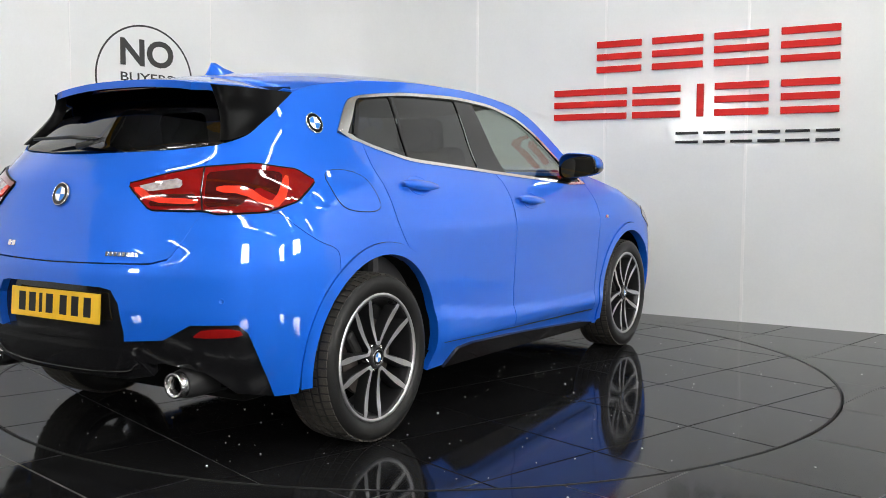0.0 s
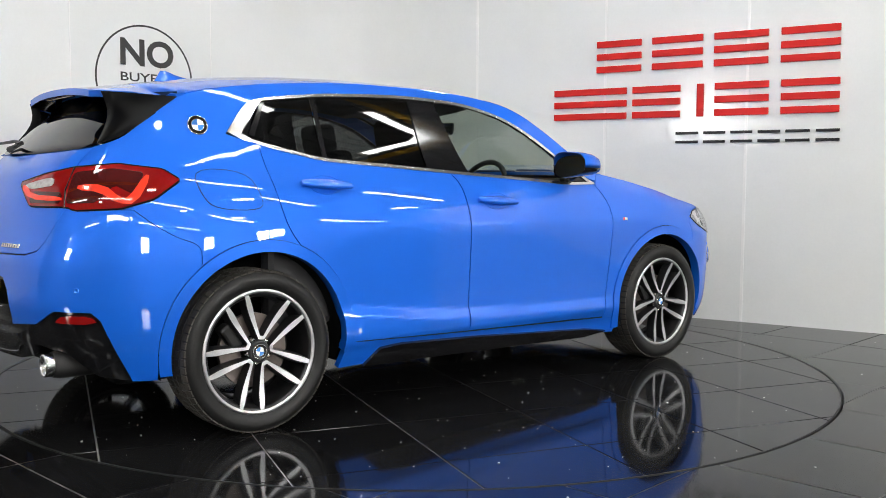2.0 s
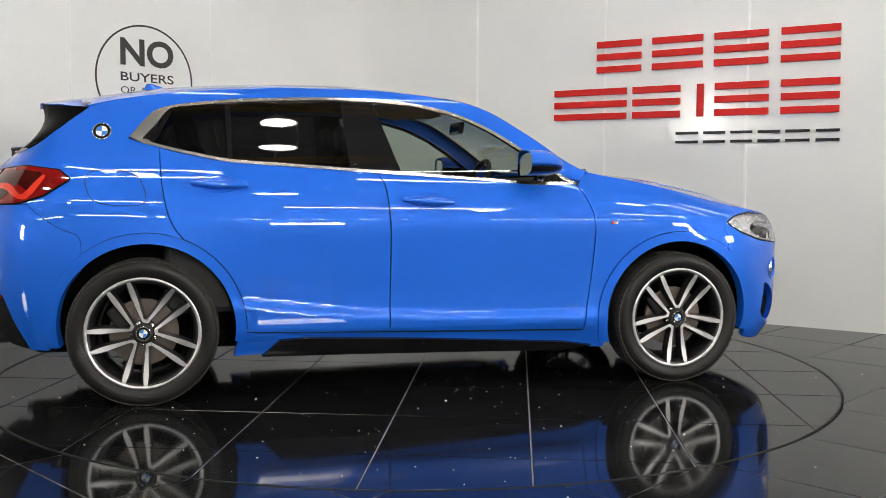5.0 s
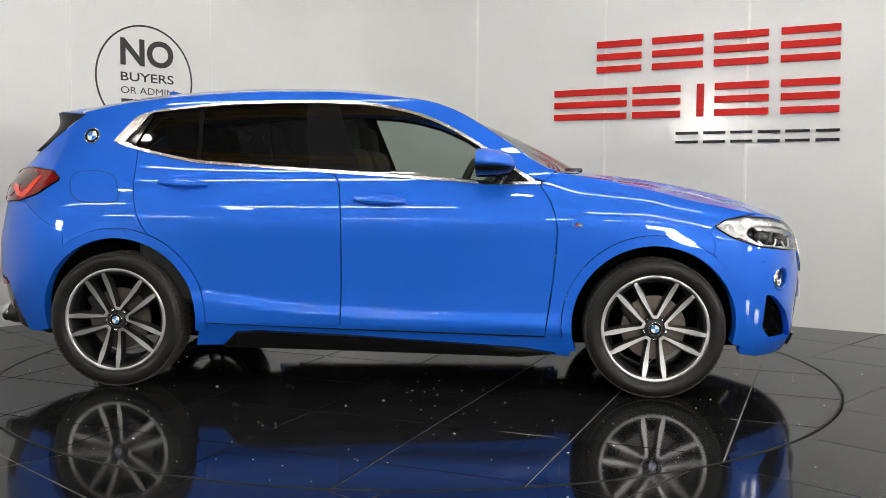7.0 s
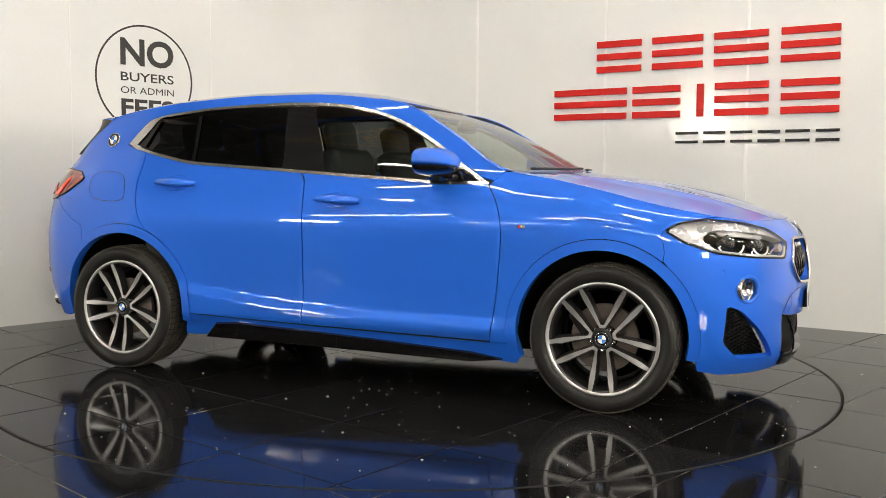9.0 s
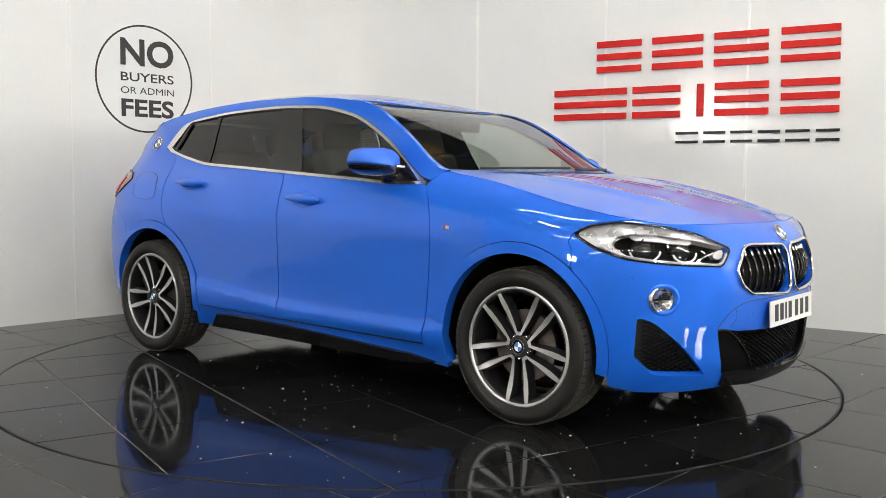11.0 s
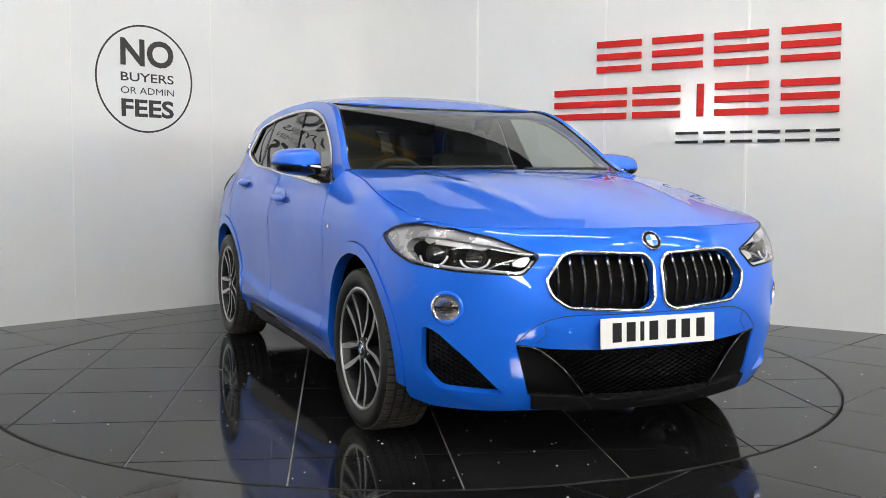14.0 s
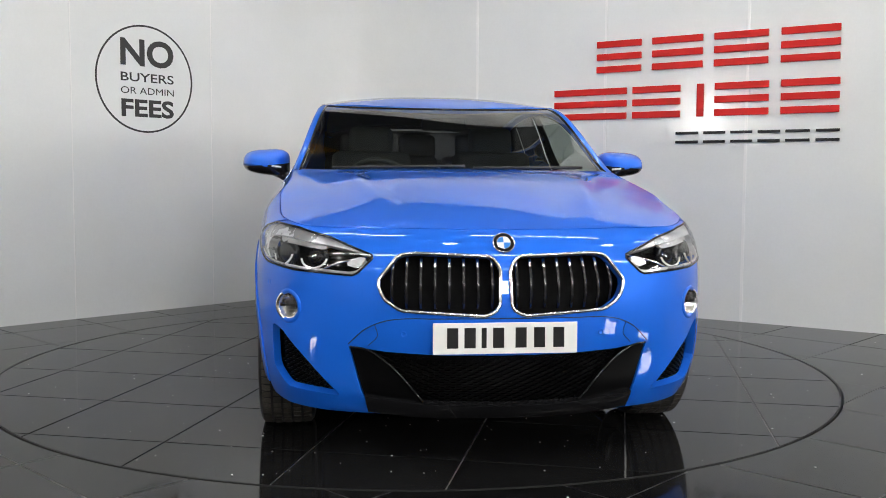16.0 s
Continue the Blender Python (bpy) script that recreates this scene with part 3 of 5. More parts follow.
# rear quarter and roof rail in one pressing, over the doors to the foot of the screen pillar
quarter = ([p for p in arc(ARC_R, .447, 68, 128, 20)] + Q_LINE
           + [(-2.145, .93), (-2.152, 1.10), (-2.114, 1.168)] + [(u, top_z(u)) for u in np.linspace(-2.10, .85, 80)] + [(.80, 1.045)] + DLO_TOP[::-1][2:-1]
           + [(-1.405, 1.232), (-1.36, 1.216), (-1.262, 1.192)] + R_EDGE[::-1][1:])
both("rear_quarter", quarter, M_PAINT, car, gap=0.0015, step=0.03)
both("rear_door", rear_door, M_PAINT, car, gap=0.003, step=0.018)
both("front_door", front_door, M_PAINT, car, gap=0.003, step=0.018)
fender = ([(.806, .288)] + [(.885, .286)] + arc(ARC_F, .440, 188, 52, 40) + [(1.60, .70), (1.605, .735), (1.60, .775), (1.585, .80), (1.600, .83), (1.63, .852), (1.70, .876), (1.80, .888), (1.85, .893)]
          + [(u, top_z(u)) for u in np.linspace(1.80, .87, 30)] + [(.84, 1.085), (.785, 1.030)] + F_LINE[::-1][1:])
both("front_fender", fender, M_PAINT, car, gap=0.002)
# wheel arch lips
both("wheel_arch", arc(ARC_R, .447, -9, 190, 50) + arc(ARC_R, .397, 191, -9, 50), M_PAINT, car, off=0.006, gap=0.001, flange=0.05)
both("wheel_arch", arc(ARC_F, .440, -12, 198, 50) + arc(ARC_F, .390, 199, -12, 50), M_PAINT, car, off=0.006, gap=0.001, flange=0.05)
# sills with black skirts
both("sill", [(-.90, .334), (-.194, .312), (.806, .290), (.935, .284), (.93, .192), (.80, .20), (-.62, .268), (-.78, .215), (-.93, .212)], M_PAINT, car, off=-0.004, gap=0.001, flange=0.03)
both("side_skirt", [(-.72, .282), (-.60, .292), (.0, .268), (.70, .228), (.86, .205), (.70, .182), (-.3, .20), (-.80, .205)], M_GLOSS, car, off=0.012, flange=0.05, label="gloss black side skirt")

# --- nose ---
HOODLINE = [(u, top_z(u)) for u in np.linspace(1.87, 2 * UF - 1.87, 90)]
bump_half = [(1.60, .70)] + arc(ARC_F, .440, 51, -14, 24)[1:] + [(1.76, .215), (1.87, .195), (2.10, .192), (2.28, .196)]
bumper = bump_half + [(UF, .192)] + flipped(bump_half) + [(2 * UF - 1.605, .735), (2 * UF - 1.60, .775), (2 * UF - 1.585, .80), (2 * UF - 1.600, .83), (2 * UF - 1.70, .876), (2 * UF - 1.85, .890)] + HOODLINE[::-1] \
    + [(1.85, .890), (1.70, .876), (1.600, .83), (1.585, .80), (1.60, .775), (1.605, .735)]
GRILLE = [(2.225, .452), (2.36, .434), (2.56, .424), (UF, .422)]
lower_grille = GRILLE[:-1] + [(2 * UF - u, z) for u, z in GRILLE[::-1]] + [(2 * UF - 2.275, .262), (2 * UF - 2.50, .236), (UF, .226), (2.50, .236), (2.275, .262)]
bumper_ob = sheet("front_bumper", bumper, skin_at(), M_PAINT, car, holes=[head_lamp, flipped(head_lamp), kidney, flipped(kidney), fog_ring, flipped(fog_ring), intake, flipped(intake), lower_grille], step=0.026, edge=0.014, flange=0.03, gap=0.001)


def recess(name, outline, off, material, depth=0.03, label=""):
    """A dark tray behind an opening."""
    return sheet(name, inset(outline, -0.004), skin_at(-off), material, car, step=0.04, edge=0.03, flange=0, label=label)


for side in (lambda p: p, flipped):
    recess("kidney_grille", side(kidney), .060, M_DARK)
    k = side(kidney)
    part("grille_surround", rail_on(skin_at(0.006), dense(k, .015), .0070, 8, True), M_CHROME, car, "polished chrome grille surround", smooth=True)
    for i in range(8):
        u = 2.385 + i * .052
        lo, hi = .578 + (.03 if i == 0 else .012), .768 - (.02 if i in (0,) else 0)
        m = lambda p: (2 * UF - p[0], p[1]) if side is flipped else p
        pts = [skin(*m((u, lo + (hi - lo) * j / 8)), -.030 + .022 * math.sin(math.pi * j / 8)) for j in range(9)]
        part("grille_bar", tube(bmesh.new(), pts, .0065, 6), M_GLOSS, car, "gloss black grille bar", smooth=True)
        pts = [skin(*m((u, hi - .045 + .04 * j / 3)), -.016 - .004 * abs(j - 1.5)) for j in range(4)]
        part("bar_cap", tube(bmesh.new(), pts, .0058, 6), M_CHROME, car, "chrome grille bar cap", smooth=True)
    # fog lamp
    f = side(fog_ring)
    cu = (1.972 if side is not flipped else 2 * UF - 1.972)
    c0, c1 = skin(cu, .58, 0), skin(cu, .58, .02)
    n = Vector(c1 - c0).normalized()
    n = (n + Vector((.8, 0, 0))).normalized()
    m = Matrix.Translation(Vector(c0) - n * 0.02) @ n.to_track_quat("Y", "Z").to_matrix().to_4x4()
    bm = bmesh.new()
    lathe(bm, [(.001, -.02), (.03, -.016), (.044, .008), (.050, .016), (.056, .014), (.060, -.012), (.060, -.05)], 32, "Y", m)
    fog = part("fog_lamp", bm, M_CHROME, car, "round fog lamp with a chrome reflector", smooth=True)
    bm = bmesh.new()
    lathe(bm, [(.001, .010), (.046, .008)], 32, "Y", m)
    part("lens", bm, M_LENS, fog)
    part("bulb_shield", boxed(m @ pose(0, .004, 0), (.085, .004, .008), .001, 1), M_GLOSS, fog)
    part("fog_recess", rail_on(skin_at(-.004), f, .010, 8, True), M_PAINT, car, smooth=True)
    recess("bumper_intake", side(intake), .05, M_PLASTIC, label="black mesh corner intake")
    recess("headlight_housing", side(head_lamp), .075, M_DARK)

recess("lower_grille", lower_grille, .055, M_DARK, label="black lower grille")


def honeycomb(outline, off, cell, name):
    """A mesh of small hexagon bars that fills an opening."""
    poly = [Vector(p) for p in outline]

    def inside(p):
        c = False
        for a, b in zip(poly, poly[1:] + poly[:1]):
            if (a.y > p[1]) != (b.y > p[1]) and p[0] < (b.x - a.x) * (p[1] - a.y) / (b.y - a.y) + a.x:
                c = not c
        return c
    bm = bmesh.new()
    xs = [p[0] for p in outline]
    zs = [p[1] for p in outline]
    j = 0
    z = min(zs)
    while z < max(zs):
        u = min(xs) + (cell if j % 2 else 0)
        while u < max(xs):
            w = cell * .95
            loop = [(u - w, z), (u - w * .5, z + w * .38), (u + w * .5, z + w * .38), (u + w, z), (u + w * .5, z - w * .38), (u - w * .5, z - w * .38)]
            if all(inside(q) for q in loop):
                inn = [(u + (q[0] - u) * .78, z + (q[1] - z) * .70) for q in loop]
                a = [bm.verts.new(skin(*q, off)) for q in loop]
                b = [bm.verts.new(skin(*q, off)) for q in inn]
                c = [bm.verts.new(skin(*q, off - .014)) for q in inn]
                for r, s in ((a, b), (b, c)):
                    for k in range(6):
                        bm.faces.new((r[k], r[(k + 1) % 6], s[(k + 1) % 6], s[k]))
            u += cell * 2
        z += cell * .42
        j += 1
    return part(name, bm, M_BLACKOUT, car, "black honeycomb mesh")


honeycomb(inset(lower_grille, .008), -.030, .021, "grille_mesh")
honeycomb(inset(intake, .006), -.032, .021, "intake_mesh")
honeycomb(inset(flipped(intake), .006), -.032, .021, "intake_mesh")
# gloss black fins and lip round the lower grille
fin = [(2.228, .448), (2.30, .436), (2.40, .36), (2.50, .245), (2.28, .262)]
sheet("grille_fin", fin, skin_at(-.006), M_BLACKOUT, car, flange=.03, step=.03, edge=.02, label="black grille fin")
sheet("grille_fin", flipped(fin), skin_at(-.006), M_BLACKOUT, car, flange=.03, step=.03, edge=.02, label="black grille fin")
for f in (lambda p: p, flipped):
    part("fin_edge", rail_on(skin_at(.0), f(curve([(2.232, .448), (2.305, .434), (2.405, .36), (2.50, .25)], 6)), .0045, 6), M_GLOSS, car, "gloss black fin edge", smooth=True)
lip = [(2.285, .268), (2.50, .243), (UF, .233), (2 * UF - 2.50, .243), (2 * UF - 2.285, .268), (2 * UF - 2.29, .205), (2 * UF - 2.5, .188), (UF, .184), (2.5, .188), (2.29, .205)]
sheet("front_lip", lip, skin_at(.014), M_GLOSS, car, flange=.03, step=.03, edge=.02, label="gloss black lower lip")

# groove round the plate panel
half = curve([(2.225, .458), (2.30, .520), (2.40, .552), (2.56, .556), (UF, .557)], 6)
part("bumper_groove", rail_on(skin_at(.0002), half + [(2 * UF - u, z) for u, z in half[::-1][1:]], .0017, 4), M_EDGE, car)
part("bumper_groove", rail_on(skin_at(.0002), curve([(2.325, .532), (2.335, .49), (2.30, .455)], 5), .0012, 4), M_EDGE, car)
part("bumper_groove", rail_on(skin_at(.0002), [(2 * UF - u, z) for u, z in curve([(2.325, .532), (2.335, .49), (2.30, .455)], 5)], .0012, 4), M_EDGE, car)
# --- bonnet ---
EDGE = np.array([skin(u, top_z(u)) for u in np.linspace(.85, UF, 80)])


def hood_edge(x):
    return np.interp(x, EDGE[:, 0], -EDGE[:, 1]), np.interp(x, EDGE[:, 0], EDGE[:, 2])


HOOD_X, HOOD_Z = [.70, .85, 1.03, 1.30, 1.49, 1.78, 1.95, 2.03, 2.08, 2.13], [1.122, 1.112, 1.095, 1.062, 1.030, .962, .912, .885, .868, .855]


def hood(p):
    x, y = p
    ye, ze = hood_edge(x)
    zc = float(hermite(HOOD_X, HOOD_Z, x))
    v = min(abs(y) / max(ye, .05), 1.15)
    ridge = .55 - .16 * (x - .9)
    z = ze + (zc - ze) * (1 - v ** 2.3) + .013 * math.exp(-((abs(y) - ridge) / .055) ** 2) * (1 - v ** 4) * min(1, max(0, (2.02 - x) / .3)) * min(1, max(0, (x - 1.0) / .3))
    return np.array((x, y, z))


hood_out = [(float(e[0]), float(e[1])) for e in EDGE[1:-1]]
hood_out = hood_out + [(float(EDGE[-1][0]), 0.0)] + [(x, -y) for x, y in hood_out[::-1]] + [(.97 - .13 * (v / .79) ** 2, v) for v in np.linspace(.74, -.74, 20)]
sheet("bonnet", hood_out, hood, M_PAINT, car, step=.035, edge=.02, flange=.02, gap=.0025)


# --- roof, with the spoiler at its rear ---
def rail(x):
    if x < -1.60:
        return np.interp(-x, [1.60, 1.72, 1.81, 1.86], [.600, .545, .455, .36]), np.interp(-x, [1.60, 1.72, 1.81, 1.86], [1.378, 1.395, 1.402, 1.402])
    s = skin(x, top_z(x))
    return -s[1], s[2]


ROOF_X, ROOF_Z = [-1.90, -1.84, -1.54, -1.22, -.9, -.6, -.41, -.14, .02, .17, .26], [1.424, 1.430, 1.474, 1.517, 1.540, 1.548, 1.547, 1.530, 1.502, 1.460, 1.430]


def roof_at(p):
    x, y = p
    ye, ze = rail(x)
    zc = float(hermite(ROOF_X, ROOF_Z, x))
    v = min(abs(y) / ye, 1.1)
    return np.array((x, y, ze + (zc - ze) * (1 - v ** 2.6)))


side = [(x, -float(rail(x)[0])) for x in np.linspace(-1.80, .118, 70)]
roof_out = side + [(.118 + .115 * (1 - (v / .6) ** 2), v) for v in np.linspace(-.58, .58, 16)] + [(x, -y) for x, y in side[::-1]] + [(-1.835, .38), (-1.845, .2), (-1.848, 0), (-1.845, -.2), (-1.835, -.38)]
sheet("roof", roof_out, roof_at, M_PAINT, car, step=.045, edge=.025, flange=.028, drop=(0, 0, -1))
under = [(x, y * .985) for x, y in roof_out if x < -1.45]
under = sorted([p for p in under if p[1] < 0], key=lambda p: -p[0]) + sorted([p for p in under if p[1] >= 0], key=lambda p: p[0])
sheet("spoiler_underside", under, lambda p: roof_at(p) - np.array((0, 0, .026)), M_GLOSS, car, step=.08, edge=.04, flange=0, flip=True, label="gloss black spoiler underside")
# aerial fin
bm = bmesh.new()
fin_prof = [(-1.395, .0, .034), (-1.36, .052, .012), (-1.335, .050, .014), (-1.28, .024, .026), (-1.20, .0, .030)]
rows = []
for x, h, w in fin_prof:
    z0 = roof_at((x, 0))[2] - .006
    rows.append([bm.verts.new(v) for v in ((x, -w, z0), (x, -w * .35, z0 + h * .75), (x, 0, z0 + h + .006), (x, w * .35, z0 + h * .75), (x, w, z0))])
for a, b in zip(rows, rows[1:]):
    for k in range(4):
        bm.faces.new((a[k], b[k], b[k + 1], a[k + 1]))
bmesh.ops.recalc_face_normals(bm, faces=bm.faces)
part("aerial_fin", bm, M_PAINT, car, smooth=True)
sheet("headlining", [(x, y * .96) for x, y in roof_out if x > -1.5], lambda p: roof_at(p) - np.array((0, 0, .035)), M_LINING, car, step=.15, edge=.1, flange=0, flip=True, label="grey cloth headlining")


# --- windscreen and rear window ---
def grid(name, rows, material, parent, label=""):
    bm = bmesh.new()
    vs = [[bm.verts.new(p) for p in r] for r in rows]
    for a, b in zip(vs, vs[1:]):
        for k in range(len(a) - 1):
            bm.faces.new((a[k], a[k + 1], b[k + 1], b[k]))
    return part(name, bm, material, parent, label, smooth=True)


def screen_row(a):
    u = .86 + (.118 - .86) * a
    s = skin(u, top_z(u) - .004, -.012)
    xc, zc = 1.055 + (.235 - 1.055) * a, 1.075 + (1.434 - 1.075) * a + .03 * math.sin(math.pi * a)
    ys = -s[1] - .022
    return [(xc + (s[0] - xc) * abs(v) ** 2.1, ys * v, zc + (s[2] - zc) * abs(v) ** 2.4) for v in np.linspace(-1, 1, 33)]


grid("windscreen", [screen_row(k / 16) for k in range(17)], M_GLASS_W, car, "clear green-tinted windscreen")
part("screen_seal", tube(bmesh.new(), [screen_row(k / 16)[0] for k in range(17)] + screen_row(1.0)[1:-1] + [screen_row(1 - k / 16)[-1] for k in range(17)], .006, 6), M_GLOSS, car, "black windscreen seal", smooth=True)
for f in (1, -1):
    rows = []
    for k in range(17):
        u = .86 + (.118 - .86) * k / 16
        o, e = np.array(skin(u, top_z(u), -.001)) * np.array((1, f, 1)), np.array(screen_row(k / 16)[0 if f > 0 else -1])
        rows.append([tuple(o * (1 - t) + e * t + np.array((.004, 0, .007)) * math.sin(math.pi * t)) for t in np.linspace(0, 1, 5)])
    grid("screen_pillar", rows, M_PAINT, car, "blue windscreen pillar")
# cowl under the screen
cowl = [[(p[0] + d, p[1] * (1 if d < .1 else .98), p[2] + e) for p in screen_row(0.0)] for d, e in ((-.03, .012), (.04, -.02), (.10, -.03))]
grid("cowl_panel", cowl, M_PLASTIC, car, "matt black cowl below the windscreen")
GL_U = [-2.60, -2.357, -2.114, -1.959, -1.858, -1.751, -1.676, -1.60]
GL_Z = [1.142, 1.150, 1.170, 1.20, 1.240, 1.290, 1.340, 1.380]
rows = []
for k in range(15):
    z = 1.143 + (1.40 - 1.143) * k / 14
    u = float(np.interp(z, GL_Z, GL_U)) if z < 1.38 else -1.60
    s = skin(u, z, -.002)
    xc = -2.022 + (-1.745 + 2.022) * (k / 14) ** .92
    rows.append([(xc + (s[0] - xc) * abs(v) ** 2.2, s[1] * v * -1, z + .004 * (1 - v * v)) for v in np.linspace(1, -1, 33)])
grid("rear_window", rows, M_GLASS_R, car, "dark privacy-glass rear window")
# black winglets between the pillar and the spoiler's ends
for s in (1, -1):
    edge_c = [skin(float(np.interp(z, GL_Z, GL_U)), z, .003) for z in np.linspace(1.378, 1.185, 9)]
    trail = curve([(-1.815, -.46, 1.398), (-1.800, -.475, 1.345), (-1.805, -.50, 1.295), (-1.835, -.535, 1.24), (-1.875, -.57, 1.185)], 2)
    rows = [[tuple((np.array(e) * (1 - t) + np.array(q) * t + np.array((-.012, -.012, 0)) * math.sin(math.pi * t)) * np.array((1, s, 1))) for t in np.linspace(0, 1, 6)] for e, q in zip(edge_c, trail)]
    rows = [r + [(r[-1][0] + .03, r[-1][1] * .93, r[-1][2])] for r in rows]
    grid("winglet", rows, M_BLACKOUT, car, "gloss black winglet beside the rear window")
# rear wiper
part("rear_wiper", tube(bmesh.new(), [(-2.035, .02, 1.165), (-2.02, -.10, 1.19), (-1.985, .12, 1.205), (-1.985, .36, 1.20)], [.014, .010, .008, .006], 8), M_PLASTIC, car, "black rear wiper", smooth=True)
for x0, y0, x1, y1 in ((.98, -.60, 1.02, .02), (.99, .06, .93, .62)):
    pts = []
    for k in range(9):
        y = y0 + (y1 - y0) * k / 8
        r = screen_row(.045 + .02 * k / 8)
        q = min(r, key=lambda p: abs(p[1] - y))
        pts.append((q[0] + .020, y, q[2] + .008))
    part("wiper", tube(bmesh.new(), pts, .007, 6), M_PLASTIC, car, "black windscreen wiper", smooth=True)

# --- tail ---
gate_half = [(-2.114, 1.168), (-2.152, 1.10), (-2.137, .93), (-2.162, .90), (-2.222, .81), (-2.262, .765), (-2.33, .748), (-2.485, .744), (UR, .738)]
tailgate = gate_half + flipped_tail(gate_half)[1:] + [(2 * UR - u, z) for u, z in zip(GL_U[2::-1], GL_Z[2::-1])][1:] + [(UR, 1.139)] + [(u, z) for u, z in zip(GL_U[:3], GL_Z[:3])][:-1]
gate = sheet("tailgate", tailgate, skin_at(), M_PAINT, car, step=.03, edge=.018, gap=.002, flange=.02)
rb_half = arc(ARC_R, .447, 128, 186, 20) + [(-1.765, .262), (-1.868, .262), (-1.926, .38), (-1.98, .505), (-2.015, .535), (-2.18, .535), (-2.285, .478), (-2.45, .465), (-2.447, .50), (-2.462, .60), (-2.495, .648), (-2.54, .656), (UR, .660)]
rb_top = [(UR, .736), (-2.485, .742), (-2.335, .745), (-2.266, .762), (-2.226, .807), (-2.166, .898), (-2.141, .928)] + Q_LINE[::-1][:-1]
rb = rb_half + flipped_tail(rb_half)[1:] + flipped_tail(rb_top)[:-1] + rb_top
sheet("rear_bumper", rb, skin_at(), M_PAINT, car, step=.03, edge=.016, gap=.001, flange=.03)
sheet("plate_recess", [(-2.43, .44), (-2.44, .67), (UR, .68), (2 * UR + 2.44, .67), (2 * UR + 2.43, .44)], skin_at(-.03), M_GLOSS, car, flange=0, step=.06, edge=.05, label="gloss black number plate recess")
low_half = [(UR, .47), (-2.45, .470), (-2.285, .480), (-2.18, .536), (-2.015, .536), (-1.98, .506), (-1.926, .38), (-1.868, .262), (-2.02, .28), (-2.14, .36), (-2.30, .39), (-2.5, .37), (UR, .362)]
low = low_half + flipped_tail(low_half)[1:-1]
sheet("rear_diffuser", low, skin_at(-.012), M_GLOSS, car, step=.03, edge=.02, flange=.06, label="gloss black rear diffuser")
low2 = [(-2.42, .43), (UR, .43), (2 * UR + 2.42, .43), (2 * UR + 2.34, .345), (2 * UR + 2.45, .325), (UR, .318), (-2.45, .325), (-2.34, .345)]
sheet("diffuser_centre", low2, skin_at(.01), M_GLOSS, car, step=.03, edge=.02, flange=.05)
sheet("diffuser_floor", [(-2.0, .30), (-2.1, .37), (UR, .37), (2 * UR + 2.1, .37), (2 * UR + 2.0, .30), (2 * UR + 2.05, .285), (UR, .30), (-2.05, .285)], skin_at(-.09), M_DARK, car, flange=0, step=.06, edge=.05)
# chrome line over the diffuser
part("diffuser_trim", rail_on(skin_at(.012), curve([(-2.40, .385), (-2.48, .350), (UR, .338), (2 * UR + 2.48, .350), (2 * UR + 2.40, .385)], 8), .004), M_GLOSS, car, smooth=True)
for f in (lambda p: p, flipped_tail):
    sheet("reflector", f(rounded([(-2.17, .500), (-2.135, .522), (-2.01, .522), (-1.992, .492), (-2.168, .490)], 1)), skin_at(.003), M_REDLENS, car, flange=.012, step=.03, edge=.015, label="red rear reflector")
    # tail lamp: lens with a dark inner field, glowing-red guide and smoked part
    lens = sheet("tail_lamp", f(tail_lamp), skin_at(.007), M_REDLENS, car, flange=.02, step=.03, edge=.012, label="red tail lamp lens")
    rim = part("lamp_rim", rail_on(skin_at(.003), dense(f(tail_lamp), .015), .005, 6, True), M_BLACKOUT, car, "black lamp rim", smooth=True)
    sheet("dark_field", f(crisp([(-2.135, .948), (-2.135, 1.068), (-1.95, 1.084), (-1.80, 1.070), (-1.85, .985), (-1.93, 1.02), (-2.00, .952)])), skin_at(.0095), M_REDDARK, lens, flange=.002, step=.03, edge=.012)
    sheet("light_guide", f(rounded([(-2.09, 1.000), (-1.99, .995), (-1.91, .950), (-1.84, .948), (-1.775, 1.055), (-1.80, 1.062), (-1.87, .972), (-1.90, .972), (-1.97, 1.022), (-2.09, 1.022)], 1)), skin_at(.012), M_REDBAR, lens, flange=.003, step=.03, edge=.012)
    sheet("dark_field", f(crisp([(-2.36, .948), (-2.165, .948), (-2.165, .992), (-2.34, .992)])), skin_at(.0095), M_REDDARK, lens, flange=.002, step=.03, edge=.012)
    sheet("light_guide", f(rounded([(-2.44, 1.012), (-2.36, .962), (-2.16, .955), (-2.16, .975), (-2.34, .980), (-2.40, 1.018)], 1)), skin_at(.0115), M_REDBAR, lens, flange=.003, step=.03, edge=.012)
    sheet("reversing_lens", f(crisp([(-2.415, 1.018), (-2.30, 1.040), (-2.235, 1.048), (-2.225, 1.016), (-2.36, 1.000)])), skin_at(.0115), M_SMOKE, lens, flange=.003, step=.03, edge=.012, label="smoked clear reversing lens")
    part("lamp_split", rail_on(skin_at(.010), f([(-2.152, 1.088), (-2.150, 1.0), (-2.140, .93)]), .003, 6), M_GLOSS, lens)
